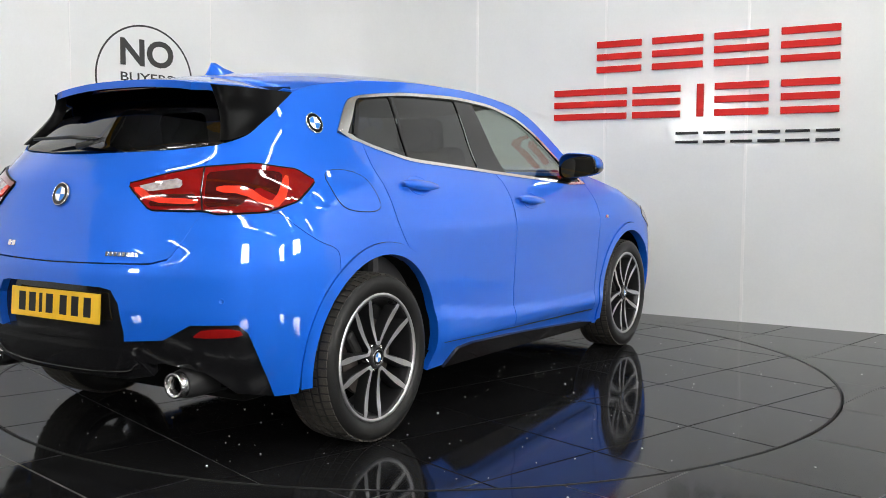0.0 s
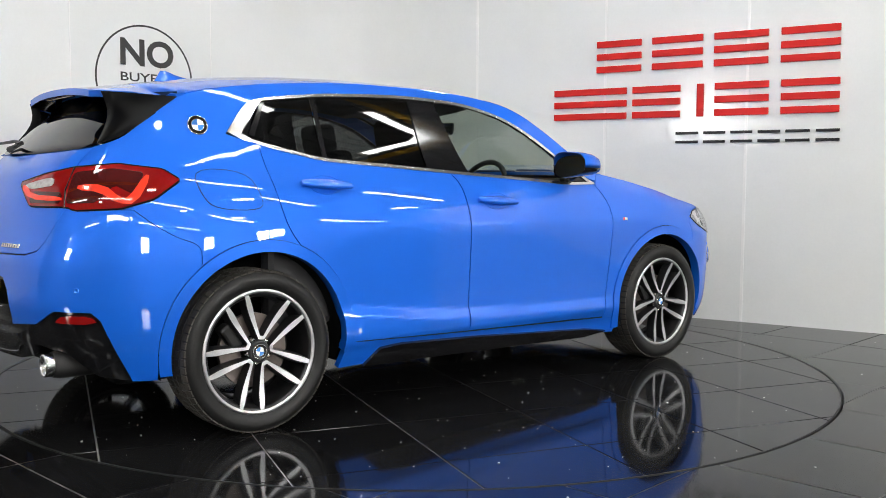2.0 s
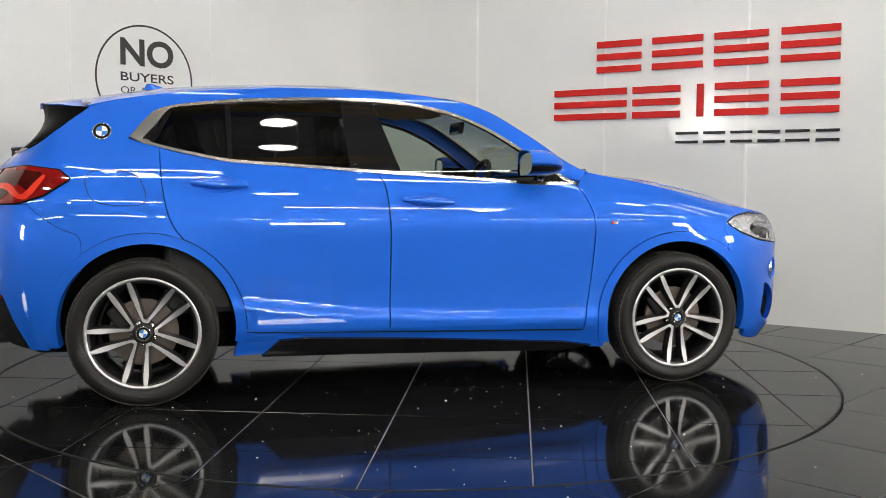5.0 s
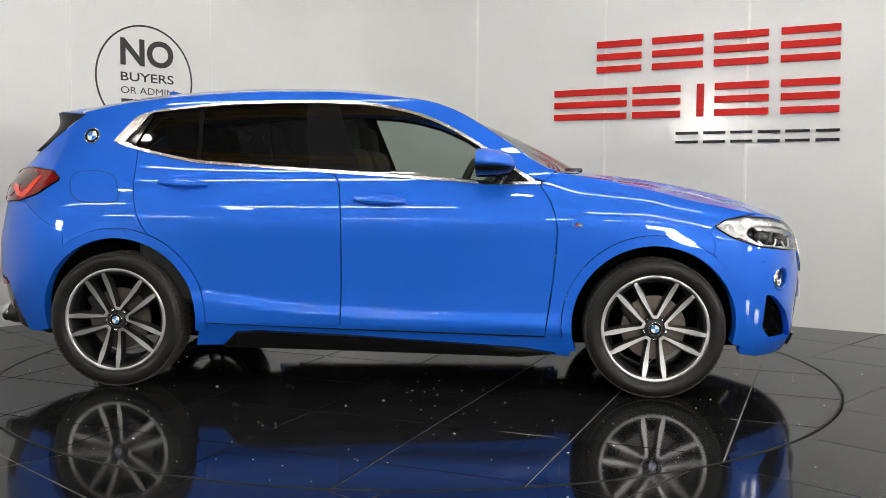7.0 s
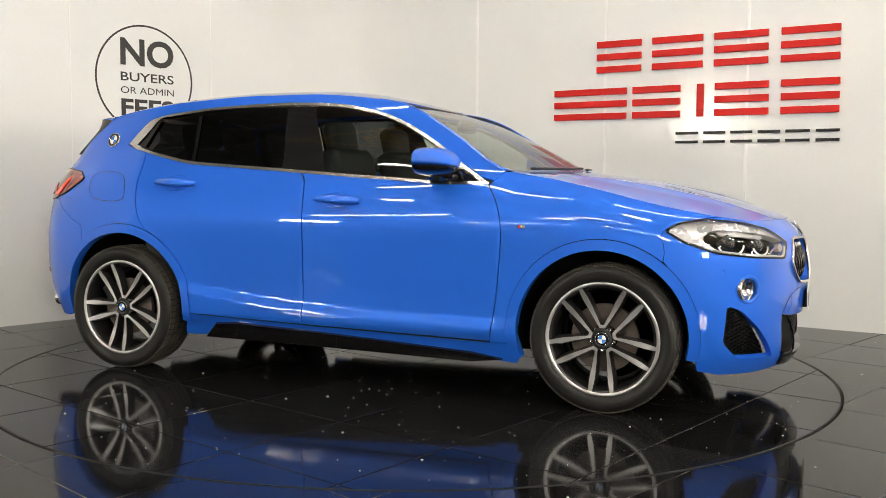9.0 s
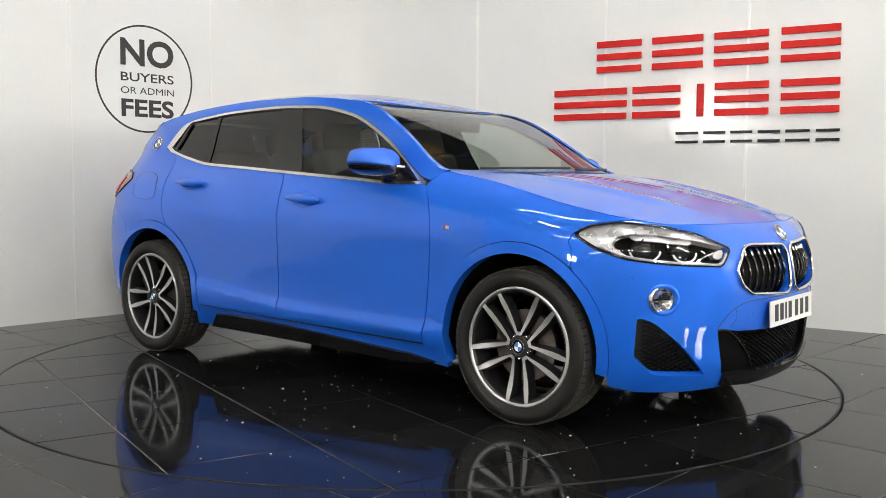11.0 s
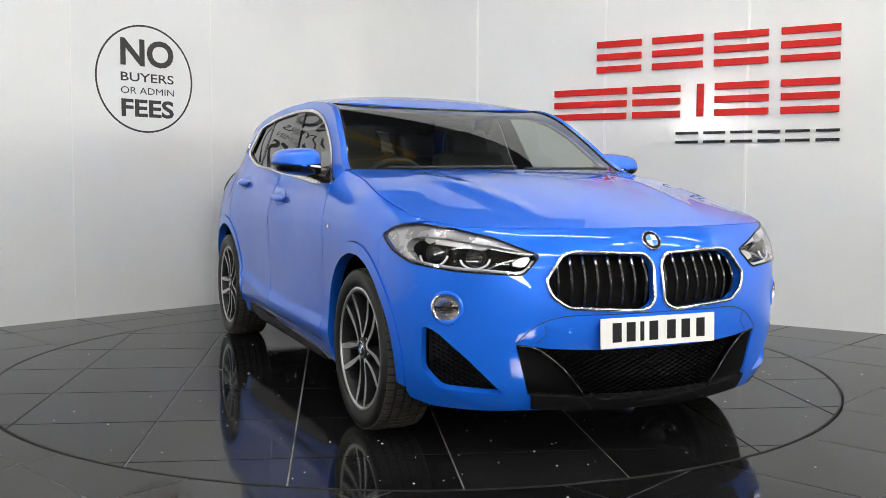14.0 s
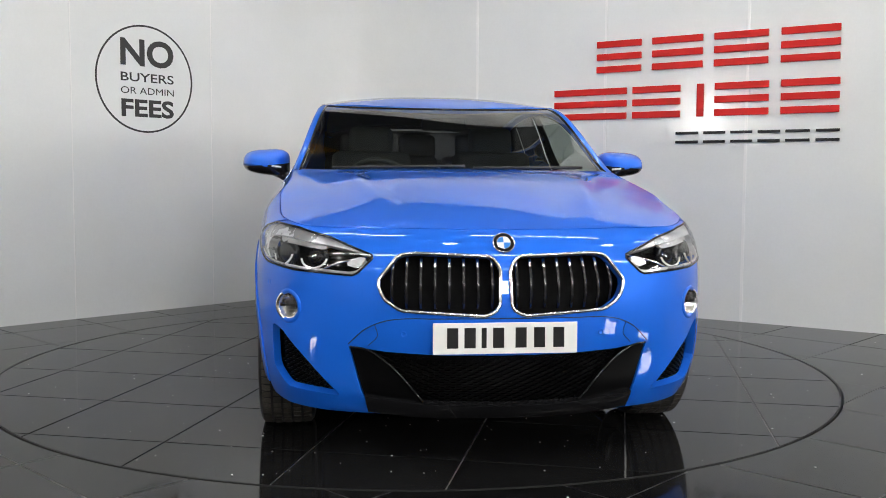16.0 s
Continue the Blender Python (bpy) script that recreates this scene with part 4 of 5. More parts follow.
for s in (-1, 1):
    bm = bmesh.new()
    lathe(bm, [(.036, .03), (.034, -.026), (.043, -.034), (.046, -.028), (.045, .03)], 32, "Z", pose(-2.06, s * .545, .318, 0, 90, 0))
    part("exhaust_tip", bm, M_CHROME, car, "round chrome exhaust tip", smooth=True)
    bm = bmesh.new()
    lathe(bm, [(.001, .03), (.035, .03)], 24, "Z", pose(-2.06, s * .545, .318, 0, 90, 0))
    part("exhaust_bore", bm, M_DARK, car)
    bm = bmesh.new()
    lathe(bm, [(.050, .0), (.056, .03), (.056, .20)], 32, "Z", pose(-2.06, s * .545, .318, 0, 90, 0))
    part("exhaust_sleeve", bm, M_PLASTIC, car, "black exhaust sleeve", smooth=True)

# --- side windows, pillars and trim ---
both("window_surround", DLO, M_GLOSS, car, off=-.006, holes=[
    crisp([(-1.245, 1.375), (-1.13, 1.389), (-.958, 1.408), (-.948, 1.140), (-1.085, 1.166), (-1.285, 1.215), (-1.29, 1.235)]),
    crisp([(-.934, 1.410), (-.70, 1.425), (-.405, 1.430), (-.370, 1.10), (-.50, 1.108), (-.72, 1.122), (-.926, 1.138)]),
    crisp([(-.245, 1.430), (-.10, 1.420), (.05, 1.394), (.19, 1.356), (.335, 1.290), (.47, 1.208), (.58, 1.125), (.555, 1.040), (.35, 1.052), (.07, 1.070), (-.115, 1.080)])], flange=0, gap=.002, step=.04, label="black window surround")
both("rear_quarter_pane", [(-1.25, 1.38), (-1.13, 1.394), (-.957, 1.412), (-.948, 1.136), (-1.085, 1.162), (-1.29, 1.212)], M_GLASS_R, car, off=-.012, flange=0, step=.03, edge=.02, label="dark privacy glass pane")
both("rear_door_pane", [(-.945, 1.414), (-.70, 1.429), (-.400, 1.434), (-.366, 1.096), (-.50, 1.104), (-.72, 1.118), (-.935, 1.134)], M_GLASS_R, car, off=-.012, flange=0, step=.03, edge=.02, label="dark privacy glass pane")
both("front_door_pane", [(-.25, 1.434), (-.10, 1.424), (.05, 1.398), (.19, 1.360), (.335, 1.294), (.475, 1.210), (.59, 1.12), (.56, 1.036), (.35, 1.048), (.07, 1.066), (-.11, 1.076)], M_GLASS_F, car, off=-.012, flange=0, step=.03, edge=.02, label="clear front door window")
trim_top = DLO_TOP + [(q[0], q[1]) for q in curve([(.722, 1.046), (.606, 1.128), (.472, 1.216), (.332, 1.299), (.187, 1.362), (.046, 1.397), (-.10, 1.421), (-.342, 1.434), (-.544, 1.433), (-.841, 1.421), (-.982, 1.408), (-1.131, 1.391), (-1.212, 1.376), (-1.278, 1.30), (-1.343, 1.229)], 5)]
both("window_trim", trim_top, M_ALU, car, off=.003, flange=.008, step=.03, edge=.015, label="satin aluminium window trim")
belt = [(-1.400, 1.240), (-1.33, 1.206)] + [p for p in BELT_R if p[0] > -1.30] + BELT_F[1:] + [(q[0], q[1] + .014) for q in ([p for p in BELT_R if p[0] > -1.30] + BELT_F[1:])[::-1]] + [(-1.318, 1.228)]
both("belt_trim", belt, M_ALU, car, off=.005, flange=.008, step=.03, edge=.015, label="satin aluminium belt trim")
both("rear_pane_seal", [(-1.30, 1.232), (-1.215, 1.37), (-1.195, 1.372), (-1.275, 1.222)], M_GLOSS, car, off=.001, flange=.004, step=.03, edge=.02)
both("mirror_sail", [(.56, 1.045), (.60, 1.12), (.70, 1.048)], M_GLOSS, car, off=.0, flange=.006, step=.03, edge=.02)

# crease along the doors, cut panels and badges
for f in (np.array((1, 1, 1)), np.array((1, -1, 1))):
    part("door_gap", rail_on(lambda p: skin(p[0], p[1], -.002) * f, dense(curve([(-.885, .333), (-.194, .312), (.806, .290)], 6), .05, False), .0032, 4), M_EDGE, car)
r, l = both("fuel_flap", fuel_flap, M_PAINT, car, off=.0015, flange=.004, step=.03, edge=.012)
bpy.data.objects.remove(l)
part("flap_gap", rail_on(skin_at(.0004), dense(fuel_flap, .012), .0021, 4, True), M_EDGE, car)


def door_handle(u, z, length):
    for s in (1, -1):
        put = lambda a, b, o: skin(a, b, o) * np.array((1, s, 1))
        bm = bmesh.new()
        ring = []
        n = 12
        for k in range(n + 1):
            t = k / n
            a = u + length * t
            zz = z - .012 * t
            lift = .014 + .032 * math.sin(math.pi * min(max(t, .03), .97)) ** .5
            hh = .012 + .010 * math.sin(math.pi * t)
            ring.append([bm.verts.new(put(a, zz + hh * b, lift * o)) for b, o in ((-1, .35), (-.6, .95), (.2, 1.05), (.9, .8), (1.05, .35))])
        for p, q in zip(ring, ring[1:]):
            for k in range(4):
                bm.faces.new((p[k], q[k], q[k + 1], p[k + 1]) if s > 0 else (p[k + 1], q[k + 1], q[k], p[k]))
        part("door_handle", bm, M_PAINT, car, "body-coloured door handle", smooth=True)
        cup = [(u + length * (.5 + .33 * math.cos(w)), z - .008 + .040 * math.sin(w)) for w in np.linspace(0, 2 * math.pi, 24, endpoint=False)]
        sheet("handle_cup", cup, lambda p: put(p[0], p[1], .001 - .0), M_PAINT, car, flange=.002, step=.02, edge=.012, flip=s < 0)
        part("cup_edge", tube(bmesh.new(), [put(a, b, .0012) for a, b in cup], .0022, 5, True), M_PAINT, car, smooth=True)


door_handle(-1.115, 1.030, .255)
door_handle(-.128, .952, .255)


def roundel(m, r, parent=car):
    bm = bmesh.new()
    lathe(bm, [(r, -.004), (r, .003), (r * .93, .0055), (r * .90, .004)], 32, "Z", m)
    lathe(bm, [(r * .64, .004), (r * .61, .0055), (r * .58, .004)], 32, "Z", m)
    badge = part("badge", bm, M_CHROME, parent, "round enamel badge with a chrome rim", smooth=True)
    bm = bmesh.new()
    lathe(bm, [(r * .62, .0035), (r * .92, .0035)], 32, "Z", m)
    part("badge_ring", bm, M_GLOSS, badge)
    for q in range(4):
        bm = bmesh.new()
        pts = [m @ Vector((0, 0, .0036))] + [m @ Vector((r * .6 * math.cos(math.pi / 2 * (q + k / 8)), r * .6 * math.sin(math.pi / 2 * (q + k / 8)), .0036)) for k in range(9)]
        bm.faces.new([bm.verts.new(p) for p in pts])
        part("badge_quarter", bm, M_BADGEBLUE if q % 2 else M_BADGEWHITE, badge)
    return badge


def on_skin(u, z, s=1, off=.004, lean=0):
    p, n = skin(u, z, off), None
    du, dz = skin(u + .01, z) - skin(u - .01, z), skin(u, z + .01) - skin(u, z - .01)
    n = np.cross(du, dz)
    f = np.array((1, s, 1))
    X, Z = Vector(du * f).normalized(), Vector(n * f * 1).normalized()
    if s < 0:
        X = -X
    Y = Z.cross(X)
    return Matrix.Translation(p * f) @ Matrix((X, Y, Z)).transposed().to_4x4()


for s in (1, -1):
    roundel(on_skin(-1.528, 1.262, s), .043)
    m = on_skin(.955, .836, s, .003)
    for k, (col, w) in enumerate(((M_BADGEBLUE, .010), (M_REDBAR, .010), (M_CHROME, .024))):
        part("fender_badge", boxed(m @ pose(-.02 + .016 * k, 0, 0, 0, 0, -12), (w, .016, .003), .0008, 1), col, car, "small striped chrome fender badge")
roundel(on_skin(UF, .822, 1, .004), .041)
roundel(on_skin(UR + .0001, .985, 1, .006), .045)
for k in range(2):
    part("boot_lettering", boxed(on_skin(2 * UR + 2.52 + .03 * k, .795, 1, .003), (.024, .022, .004), .001, 1), M_CHROME, gate, "chrome model lettering bar")
for k in range(8):
    part("boot_lettering", boxed(on_skin(-2.52 + .019 * k, .777, 1, .003), (.014, .017, .004), .001, 1), M_CHROME, gate, "chrome model lettering bar")


def number_plate(m, face, label):
    pl = part("number_plate", boxed(m, (.52, .111, .006), .002, 2), face, car, label)
    for k, x in enumerate((-.19, -.128, -.078, -.026, .055, .122, .192)):
        part("bar", boxed(m @ pose(x, .002, .0036), (.040 if k not in (2,) else .018, .072, .001)), M_BLACK, pl, "black bar")
    return pl


front_m = Matrix.Translation((2.186, 0, .488)) @ Matrix(((0, 0, 1), (1, 0, 0), (0, 1, 0))).to_4x4()
number_plate(front_m @ pose(0, 0, 0, -2), M_WHITE, "white front number plate with black bars")
part("plate_mount", boxed(Matrix.Translation((2.172, 0, .488)), (.022, .40, .085), .003), M_PLASTIC, car)
rear_m = Matrix.Translation((-2.168, 0, .575)) @ Matrix(((0, 0, -1), (-1, 0, 0), (0, 1, 0))).to_4x4()
number_plate(rear_m @ pose(0, 0, 0, -4), M_YELLOW, "yellow rear number plate with black bars")
part("dealer_strip", boxed(front_m @ pose(0, -.049, .0036, -2), (.15, .006, .001)), M_REDBAR, car, "small red strip on the plate")
part("high_brake_lamp", boxed(pose(-1.822, 0, 1.398), (.012, .34, .010), .002, 1), M_REDDARK, car, "slim red high brake lamp")
# sensors
for u, z in ((2.43, .50), (UF + UF - 2.43, .50), (1.85, .66), (-2.07, .62), (2 * UR + 2.07, .62)):
    bm = bmesh.new()
    lathe(bm, [(.0105, -.001), (.0105, .0012), (.009, .0015), (.0085, .0008), (.001, .0008)], 20, "Z", on_skin(u, z, 1, .0005))
    part("parking_sensor", bm, M_PAINT, car, smooth=True)

# --- head lamps ---
for f in (lambda p: p, flipped):
    g = (lambda u: u) if f is not flipped else (lambda u: 2 * UF - u)
    lens = sheet("head_lamp", f(head_lamp), skin_at(.004), M_LENS, car, step=.03, edge=.012, flange=0, label="clear head lamp lens")
    part("lamp_bezel", rail_on(skin_at(.001), dense(f(head_lamp), .014), .0042, 6, True), M_GLOSS, car, "black lamp bezel", smooth=True)
    sheet("lamp_reflector", f(crisp([(1.612, .832), (1.668, .861), (1.79, .877), (1.97, .862), (2.13, .832), (2.30, .776), (2.13, .808), (1.95, .832), (1.83, .836), (1.775, .820), (1.765, .79), (1.83, .748), (1.70, .783)])), skin_at(-.010), M_BRIGHT, lens, step=.04, edge=.015, flange=.035, label="bright lamp reflector")
    sheet("indicator_lens", f(crisp([(2.20, .742), (2.245, .768), (2.285, .766), (2.255, .728)])), skin_at(-.012), M_SILVER, lens, step=.04, edge=.015, flange=.02)
    sheet("lamp_deck", f(crisp([(1.83, .832), (1.95, .826), (2.12, .803), (2.10, .790), (1.95, .806), (1.85, .81)])), skin_at(-.03), M_SILVER, lens, step=.04, edge=.015, flange=.01)
    for u0, z0, r in ((1.90, .772, .040), (2.07, .762, .034)):
        p0, p1 = Vector(skin(g(u0), z0, -.05)), Vector(skin(g(u0), z0, 0))
        n = ((p1 - p0).normalized() + Vector((.9, 0, 0))).normalized()
        m = Matrix.Translation(p0) @ n.to_track_quat("Y", "Z").to_matrix().to_4x4()
        bm = bmesh.new()
        lathe(bm, [(.001, .030), (r * .5, .026), (r * .8, .014), (r * .9, .0), (r, .006), (r * 1.12, .004), (r * 1.15, -.03)], 28, "Y", m)
        part("projector", bm, M_GLOSS, lens, "dark glass projector", smooth=True)
        ring = [skin(g(u0 + (r + .014) * math.cos(w) * 1.15), z0 + (r + .004) * math.sin(w), -.020) for w in np.linspace(radians(190), radians(390) - .6, 14)]
        part("light_ring", tube(bmesh.new(), ring, .004, 6), M_BADGEWHITE, lens, "white daytime light ring", smooth=True)
    part("lamp_trim", rail_on(skin_at(-.018), [(g(u), z) for u, z in curve([(2.12, .725), (2.18, .748), (2.28, .768)], 5)], .004, 6), M_CHROME, lens, smooth=True)
    part("lamp_trim", rail_on(skin_at(-.006), [(g(u), z) for u, z in curve([(1.72, .782), (1.83, .747), (2.0, .727), (2.12, .720), (2.24, .713), (2.29, .752)], 5)], .0055, 6), M_BRIGHT, lens, smooth=True)


# --- mirrors ---
def door_mirror(s):
    """A shell with a rounded outline, drawn in rings from its glass forward."""
    bm = bmesh.new()
    rings = []
    n = 48
    for x, k, dz in ((.470, .95, 0), (.478, 1.0, 0), (.52, 1.0, 0), (.56, .96, -.001), (.60, .85, -.003), (.63, .68, -.005), (.648, .45, -.007), (.655, .12, -.008)):
        ring = []
        for i in range(n):
            w = 2 * math.pi * i / n
            y = .93 + math.copysign(abs(math.cos(w)) ** .58, math.cos(w)) * .118 * k
            z = 1.122 + dz + math.copysign(abs(math.sin(w)) ** .62, math.sin(w)) * (.076 if math.sin(w) > 0 else .056) * k + (.93 - y) * (-.13 if math.sin(w) < 0 else .06)
            ring.append(bm.verts.new((x, s * y, z)))
        rings.append(ring)
    lower = set()
    for a, b in zip(rings, rings[1:]):
        for i in range(n):
            fc = bm.faces.new((a[i], a[(i + 1) % n], b[(i + 1) % n], b[i]))
            if math.sin(2 * math.pi * (i + .5) / n) < -.05:
                lower.add(fc)
    bm.faces.new(rings[-1])
    for fc in lower:
        fc.material_index = 1
    bmesh.ops.recalc_face_normals(bm, faces=bm.faces)
    shell = part("door_mirror", bm, (M_PAINT, M_GLOSS), car, "blue door mirror with a gloss black lower half", smooth=True)
    bm = bmesh.new()
    pts = [(.476, s * (.93 + math.copysign(abs(math.cos(w)) ** .7, math.cos(w)) * .105), 1.122 + math.copysign(abs(math.sin(w)) ** .75, math.sin(w)) * .056 + (math.copysign(abs(math.cos(w)) ** .7, math.cos(w)) * .105) * .10) for w in np.linspace(0, 2 * math.pi, 20, endpoint=False)]
    bm.faces.new([bm.verts.new(p) for p in (pts if s < 0 else pts[::-1])])
    part("mirror_glass", bm, M_MIRROR, shell, "mirror glass")
    part("mirror_foot", tube(bmesh.new(), [(.60, s * .775, 1.052), (.585, s * .83, 1.062), (.565, s * .89, 1.085)], [.030, .026, .022], 10), M_GLOSS, shell, "gloss black mirror foot", smooth=True)
    part("indicator", tube(bmesh.new(), [(.655 - .10 * t * t, s * (.85 + .18 * t), 1.106 + .016 * t) for t in np.linspace(0, 1, 8)], .0055, 6), M_BADGEWHITE, shell, "slim clear indicator", smooth=True)


M_MIRROR = mat("mirror_glass", (0.9, 0.9, 0.9), 0.01, metal=1.0, vary=0.0)
door_mirror(-1), door_mirror(1)


# --- wheels ---
def wheel(x, s, phase):
    base = Matrix.Translation((x, s * .790, .337)) @ (Matrix() if s > 0 else Matrix.Rotation(math.pi, 4, "Z")) @ Matrix.Rotation(radians(phase), 4, "Y")
    bm = bmesh.new()
    lathe(bm, [(.205, -.09), (.232, -.088), (.225, -.06), (.222, .05), (.232, .088), (.236, .096), (.256, .100), (.258, .094), (.262, .096)], 72, "Y", base)
    rim = part("wheel", bm, M_RIM, car, "dark alloy wheel with machined double spokes", smooth=True)
    bm = bmesh.new()
    lathe(bm, [(.243, .0970), (.246, .1010), (.256, .1030), (.260, .099)], 72, "Y", base)
    part("rim_edge", bm, M_SILVER, rim, "machined silver rim edge", smooth=True)
    bm = bmesh.new()
    lathe(bm, [(.250, -.10), (.262, -.108), (.300, -.115), (.322, -.108), (.333, -.092), (.337, -.07), (.337, .07), (.333, .092), (.322, .108), (.300, .114), (.270, .107), (.259, .098)], 72, "Y", base)
    part("tyre", bm, M_RUBBER, rim, "black low-profile tyre", smooth=True)
    # tread blocks across the crown
    bm = bmesh.new()
    for k in range(64):
        w = 2 * math.pi * k / 64
        for yy, wd, sk in ((-.082, .034, .5), (-.040, .030, 0), (0, .030, 0), (.040, .030, 0), (.082, .034, -.5)):
            box(bm, base @ Matrix.Rotation(w + (.02 if abs(yy) < .05 and yy else 0), 4, "Y") @ pose(0, yy, .3365 - (.003 if abs(yy) > .05 else 0), 8 * sk * 2, 0, 0) , (.026, wd, .006))
    part("tread", bm, M_TREAD, rim, "dusty moulded tread")
    # double spokes: five Vs
    def spoke_mesh():
        me = bpy.data.meshes.new("spoke")
        b = bmesh.new()
        rows = []
        n = 8
        for k in range(n + 1):
            t = k / n
            c = Vector((.0075, 0, .052)).lerp(Vector((.1035, 0, .2275)), t)
            side = Vector((.8705, 0, -.4922))
            w = .0062 + .0088 * min(t / .70, 1) - .0050 * max(0, (t - .70) / .30)
            top = .094 - .020 * math.sin(math.pi * min(t * 1.1, 1)) * .35 + .004 * t - (.006 * (1 - t))
            rows.append([b.verts.new(c + side * q * w + Vector((0, h, 0))) for q, h in ((-1.5, top - .045), (-1.0, top - .003), (-.85, top), (.85, top), (1.0, top - .003), (1.5, top - .045))])
        for p, q in zip(rows, rows[1:]):
            for j in range(5):
                fc = b.faces.new((p[j], p[j + 1], q[j + 1], q[j]))
                fc.material_index = 1 if j == 2 else 0
        bmesh.ops.recalc_face_normals(b, faces=b.faces)
        b.to_mesh(me), b.free()
        me.materials.append(M_RIM), me.materials.append(M_SILVER)
        return me
    if "made" not in SPOKE:
        SPOKE["made"] = spoke_mesh()
    for k in range(5):
        for fl in (1, -1):
            o = new("spoke", SPOKE["made"])
            o.parent = rim
            o.matrix_basis = base @ Matrix.Rotation(radians(72 * k), 4, "Y") @ Matrix.Diagonal((fl, 1, 1, 1))
    for k in range(5):
        web = boxed(base @ Matrix.Rotation(radians(72 * k), 4, "Y") @ pose(0, .0872, .057), (.020, .003, .016), .001, 1)
        part("spoke_web", web, M_SILVER, rim)
    bm = bmesh.new()
    lathe(bm, [(.052, .02), (.050, .078), (.044, .088), (.036, .091), (.033, .086), (.001, .086)], 40, "Y", base)
    part("hub", bm, M_RIM, rim, "dark wheel hub", smooth=True)
    for k in range(5):
        w = radians(72 * k + 36)
        bm = bmesh.new()
        lathe(bm, [(.010, .06), (.010, .084), (.006, .086), (.001, .083)], 6, "Y", base @ Matrix.Translation((.050 * math.sin(w), -.004, .050 * math.cos(w))))
        part("wheel_bolt", bm, M_CHROME, rim)
    cap = roundel(base @ Matrix.Translation((0, .090, 0)) @ Matrix.Rotation(radians(-90), 4, "X") @ Matrix.Rotation(radians(0), 4, "Z"), .032, rim)
    # flatten: badge pieces sit directly under the wheel
    for o in list(cap.children):
        o.parent = rim
    bm = bmesh.new()
    lathe(bm, [(.06, .035), (.155, .035), (.155, .012), (.06, .012)], 48, "Y", base)
    part("brake_disc", bm, M_DISC, rim, "steel brake disc")
    part("brake_caliper", boxed(Matrix.Translation((x - .11, s * .825, .40)) @ pose(0, 0, 0, 0, -35, 0), (.055, .06, .12), .014), M_RUBBER, rim, "dark brake caliper")
    # inner arch liner
    bm = bmesh.new()
    lin = []
    for k in range(25):
        w = radians(-14 + 208 * k / 24)
        lx, lz = x + .405 * math.cos(w), .352 + .405 * math.sin(w)
        outer = min(.875, abs(skin(float(np.interp(lx, OUT[:, 0], ARC)), max(lz, .14))[1]) - .03)
        lin.append([bm.verts.new((lx, s * yy, lz)) for yy in (outer, .60)])
    for p, q in zip(lin, lin[1:]):
        bm.faces.new((p[0], p[1], q[1], q[0]))
    cen = [v[1] for v in lin]
    bm.faces.new(cen)
    part("arch_liner", bm, M_DARK, car, "black arch liner")


SPOKE = {}
for x, ph in ((1.335, 0.0), (-1.335, 10.0)):
    wheel(x, -1, -ph), wheel(x, 1, ph)

# --- underbody, cabin ---
part("floor_pan", boxed(pose(0, 0, .27), (3.7, 1.30, .10), .03), M_DARK, car, "dark underbody")
part("sill_box", boxed(pose(0, 0, .26), (1.75, 1.66, .08), .02), M_DARK, car)
part("engine_bay", boxed(pose(1.45, 0, .62), (.95, 1.15, .46), .05), M_DARK, car)
part("boot_floor", boxed(pose(-1.55, 0, .62), (.85, 1.15, .46), .05), M_CABIN, car)
part("dashboard", boxed(pose(.66, 0, .93), (.40, 1.40, .26), .07, 4), M_CABIN, car, "dark dashboard", smooth=True)
for s in (1, -1):
    part("door_card", boxed(pose(-.25, s * .76, .72), (2.0, .08, .62), .03), M_CABIN, car, "dark door lining")
part("front_console", boxed(pose(.20, 0, .62), (.9, .26, .38), .05), M_CABIN, car)


def seat(x, y, wide=.50):
    base = part("seat", boxed(pose(x + .02, y, .62), (.50, wide, .16), .05, 3), M_SEAT, car, "black cloth seat", smooth=True)
    part("backrest", boxed(pose(x - .27, y, .93, 0, -16, 0), (.13, wide * .94, .58), .05, 3), M_SEAT, base, smooth=True)
    part("headrest", boxed(pose(x - .37, y, 1.275, 0, -10, 0), (.10, .26, .17), .04, 3), M_SEAT, base, smooth=True)
    for d in (-.06, .06):
        part("headrest_post", tube(bmesh.new(), [(x - .36, y + d, 1.15), (x - .365, y + d, 1.25)], .006, 6), M_CHROME, base)


seat(.12, -.36), seat(.12, .36), seat(-.78, -.40), seat(-.78, .40), seat(-.78, 0, .30)
bm = bmesh.new()
ring = [Matrix.Translation((.36, -.36, .98)) @ Matrix.Rotation(radians(24), 4, "Y") @ Vector((0, .185 * math.cos(w), .185 * math.sin(w))) for w in np.linspace(0, 2 * math.pi, 40, endpoint=False)]
tube(bm, ring, .015, 8, True)
sw = part("steering_wheel", bm, M_CABIN, car, "black steering wheel", smooth=True)
part("wheel_boss", boxed(pose(.37, -.36, .97, 0, 24, 0), (.05, .17, .13), .03, 3), M_CABIN, sw, smooth=True)
for a in (0, 180, 270):
    w = radians(a)
    part("wheel_spoke", tube(bmesh.new(), [Matrix.Translation((.36, -.36, .98)) @ Matrix.Rotation(radians(24), 4, "Y") @ Vector((0, r * math.cos(w), r * math.sin(w))) for r in (.06, .18)], .014, 6), M_CABIN, sw)
part("rear_view_mirror", boxed(pose(.36, 0, 1.345, 0, 8, 0), (.03, .24, .07), .012, 3), M_GLOSS, car, "black rear-view mirror")
part("parcel_shelf", boxed(pose(-1.45, 0, 1.03), (.62, 1.12, .03), .01), M_CABIN, car)
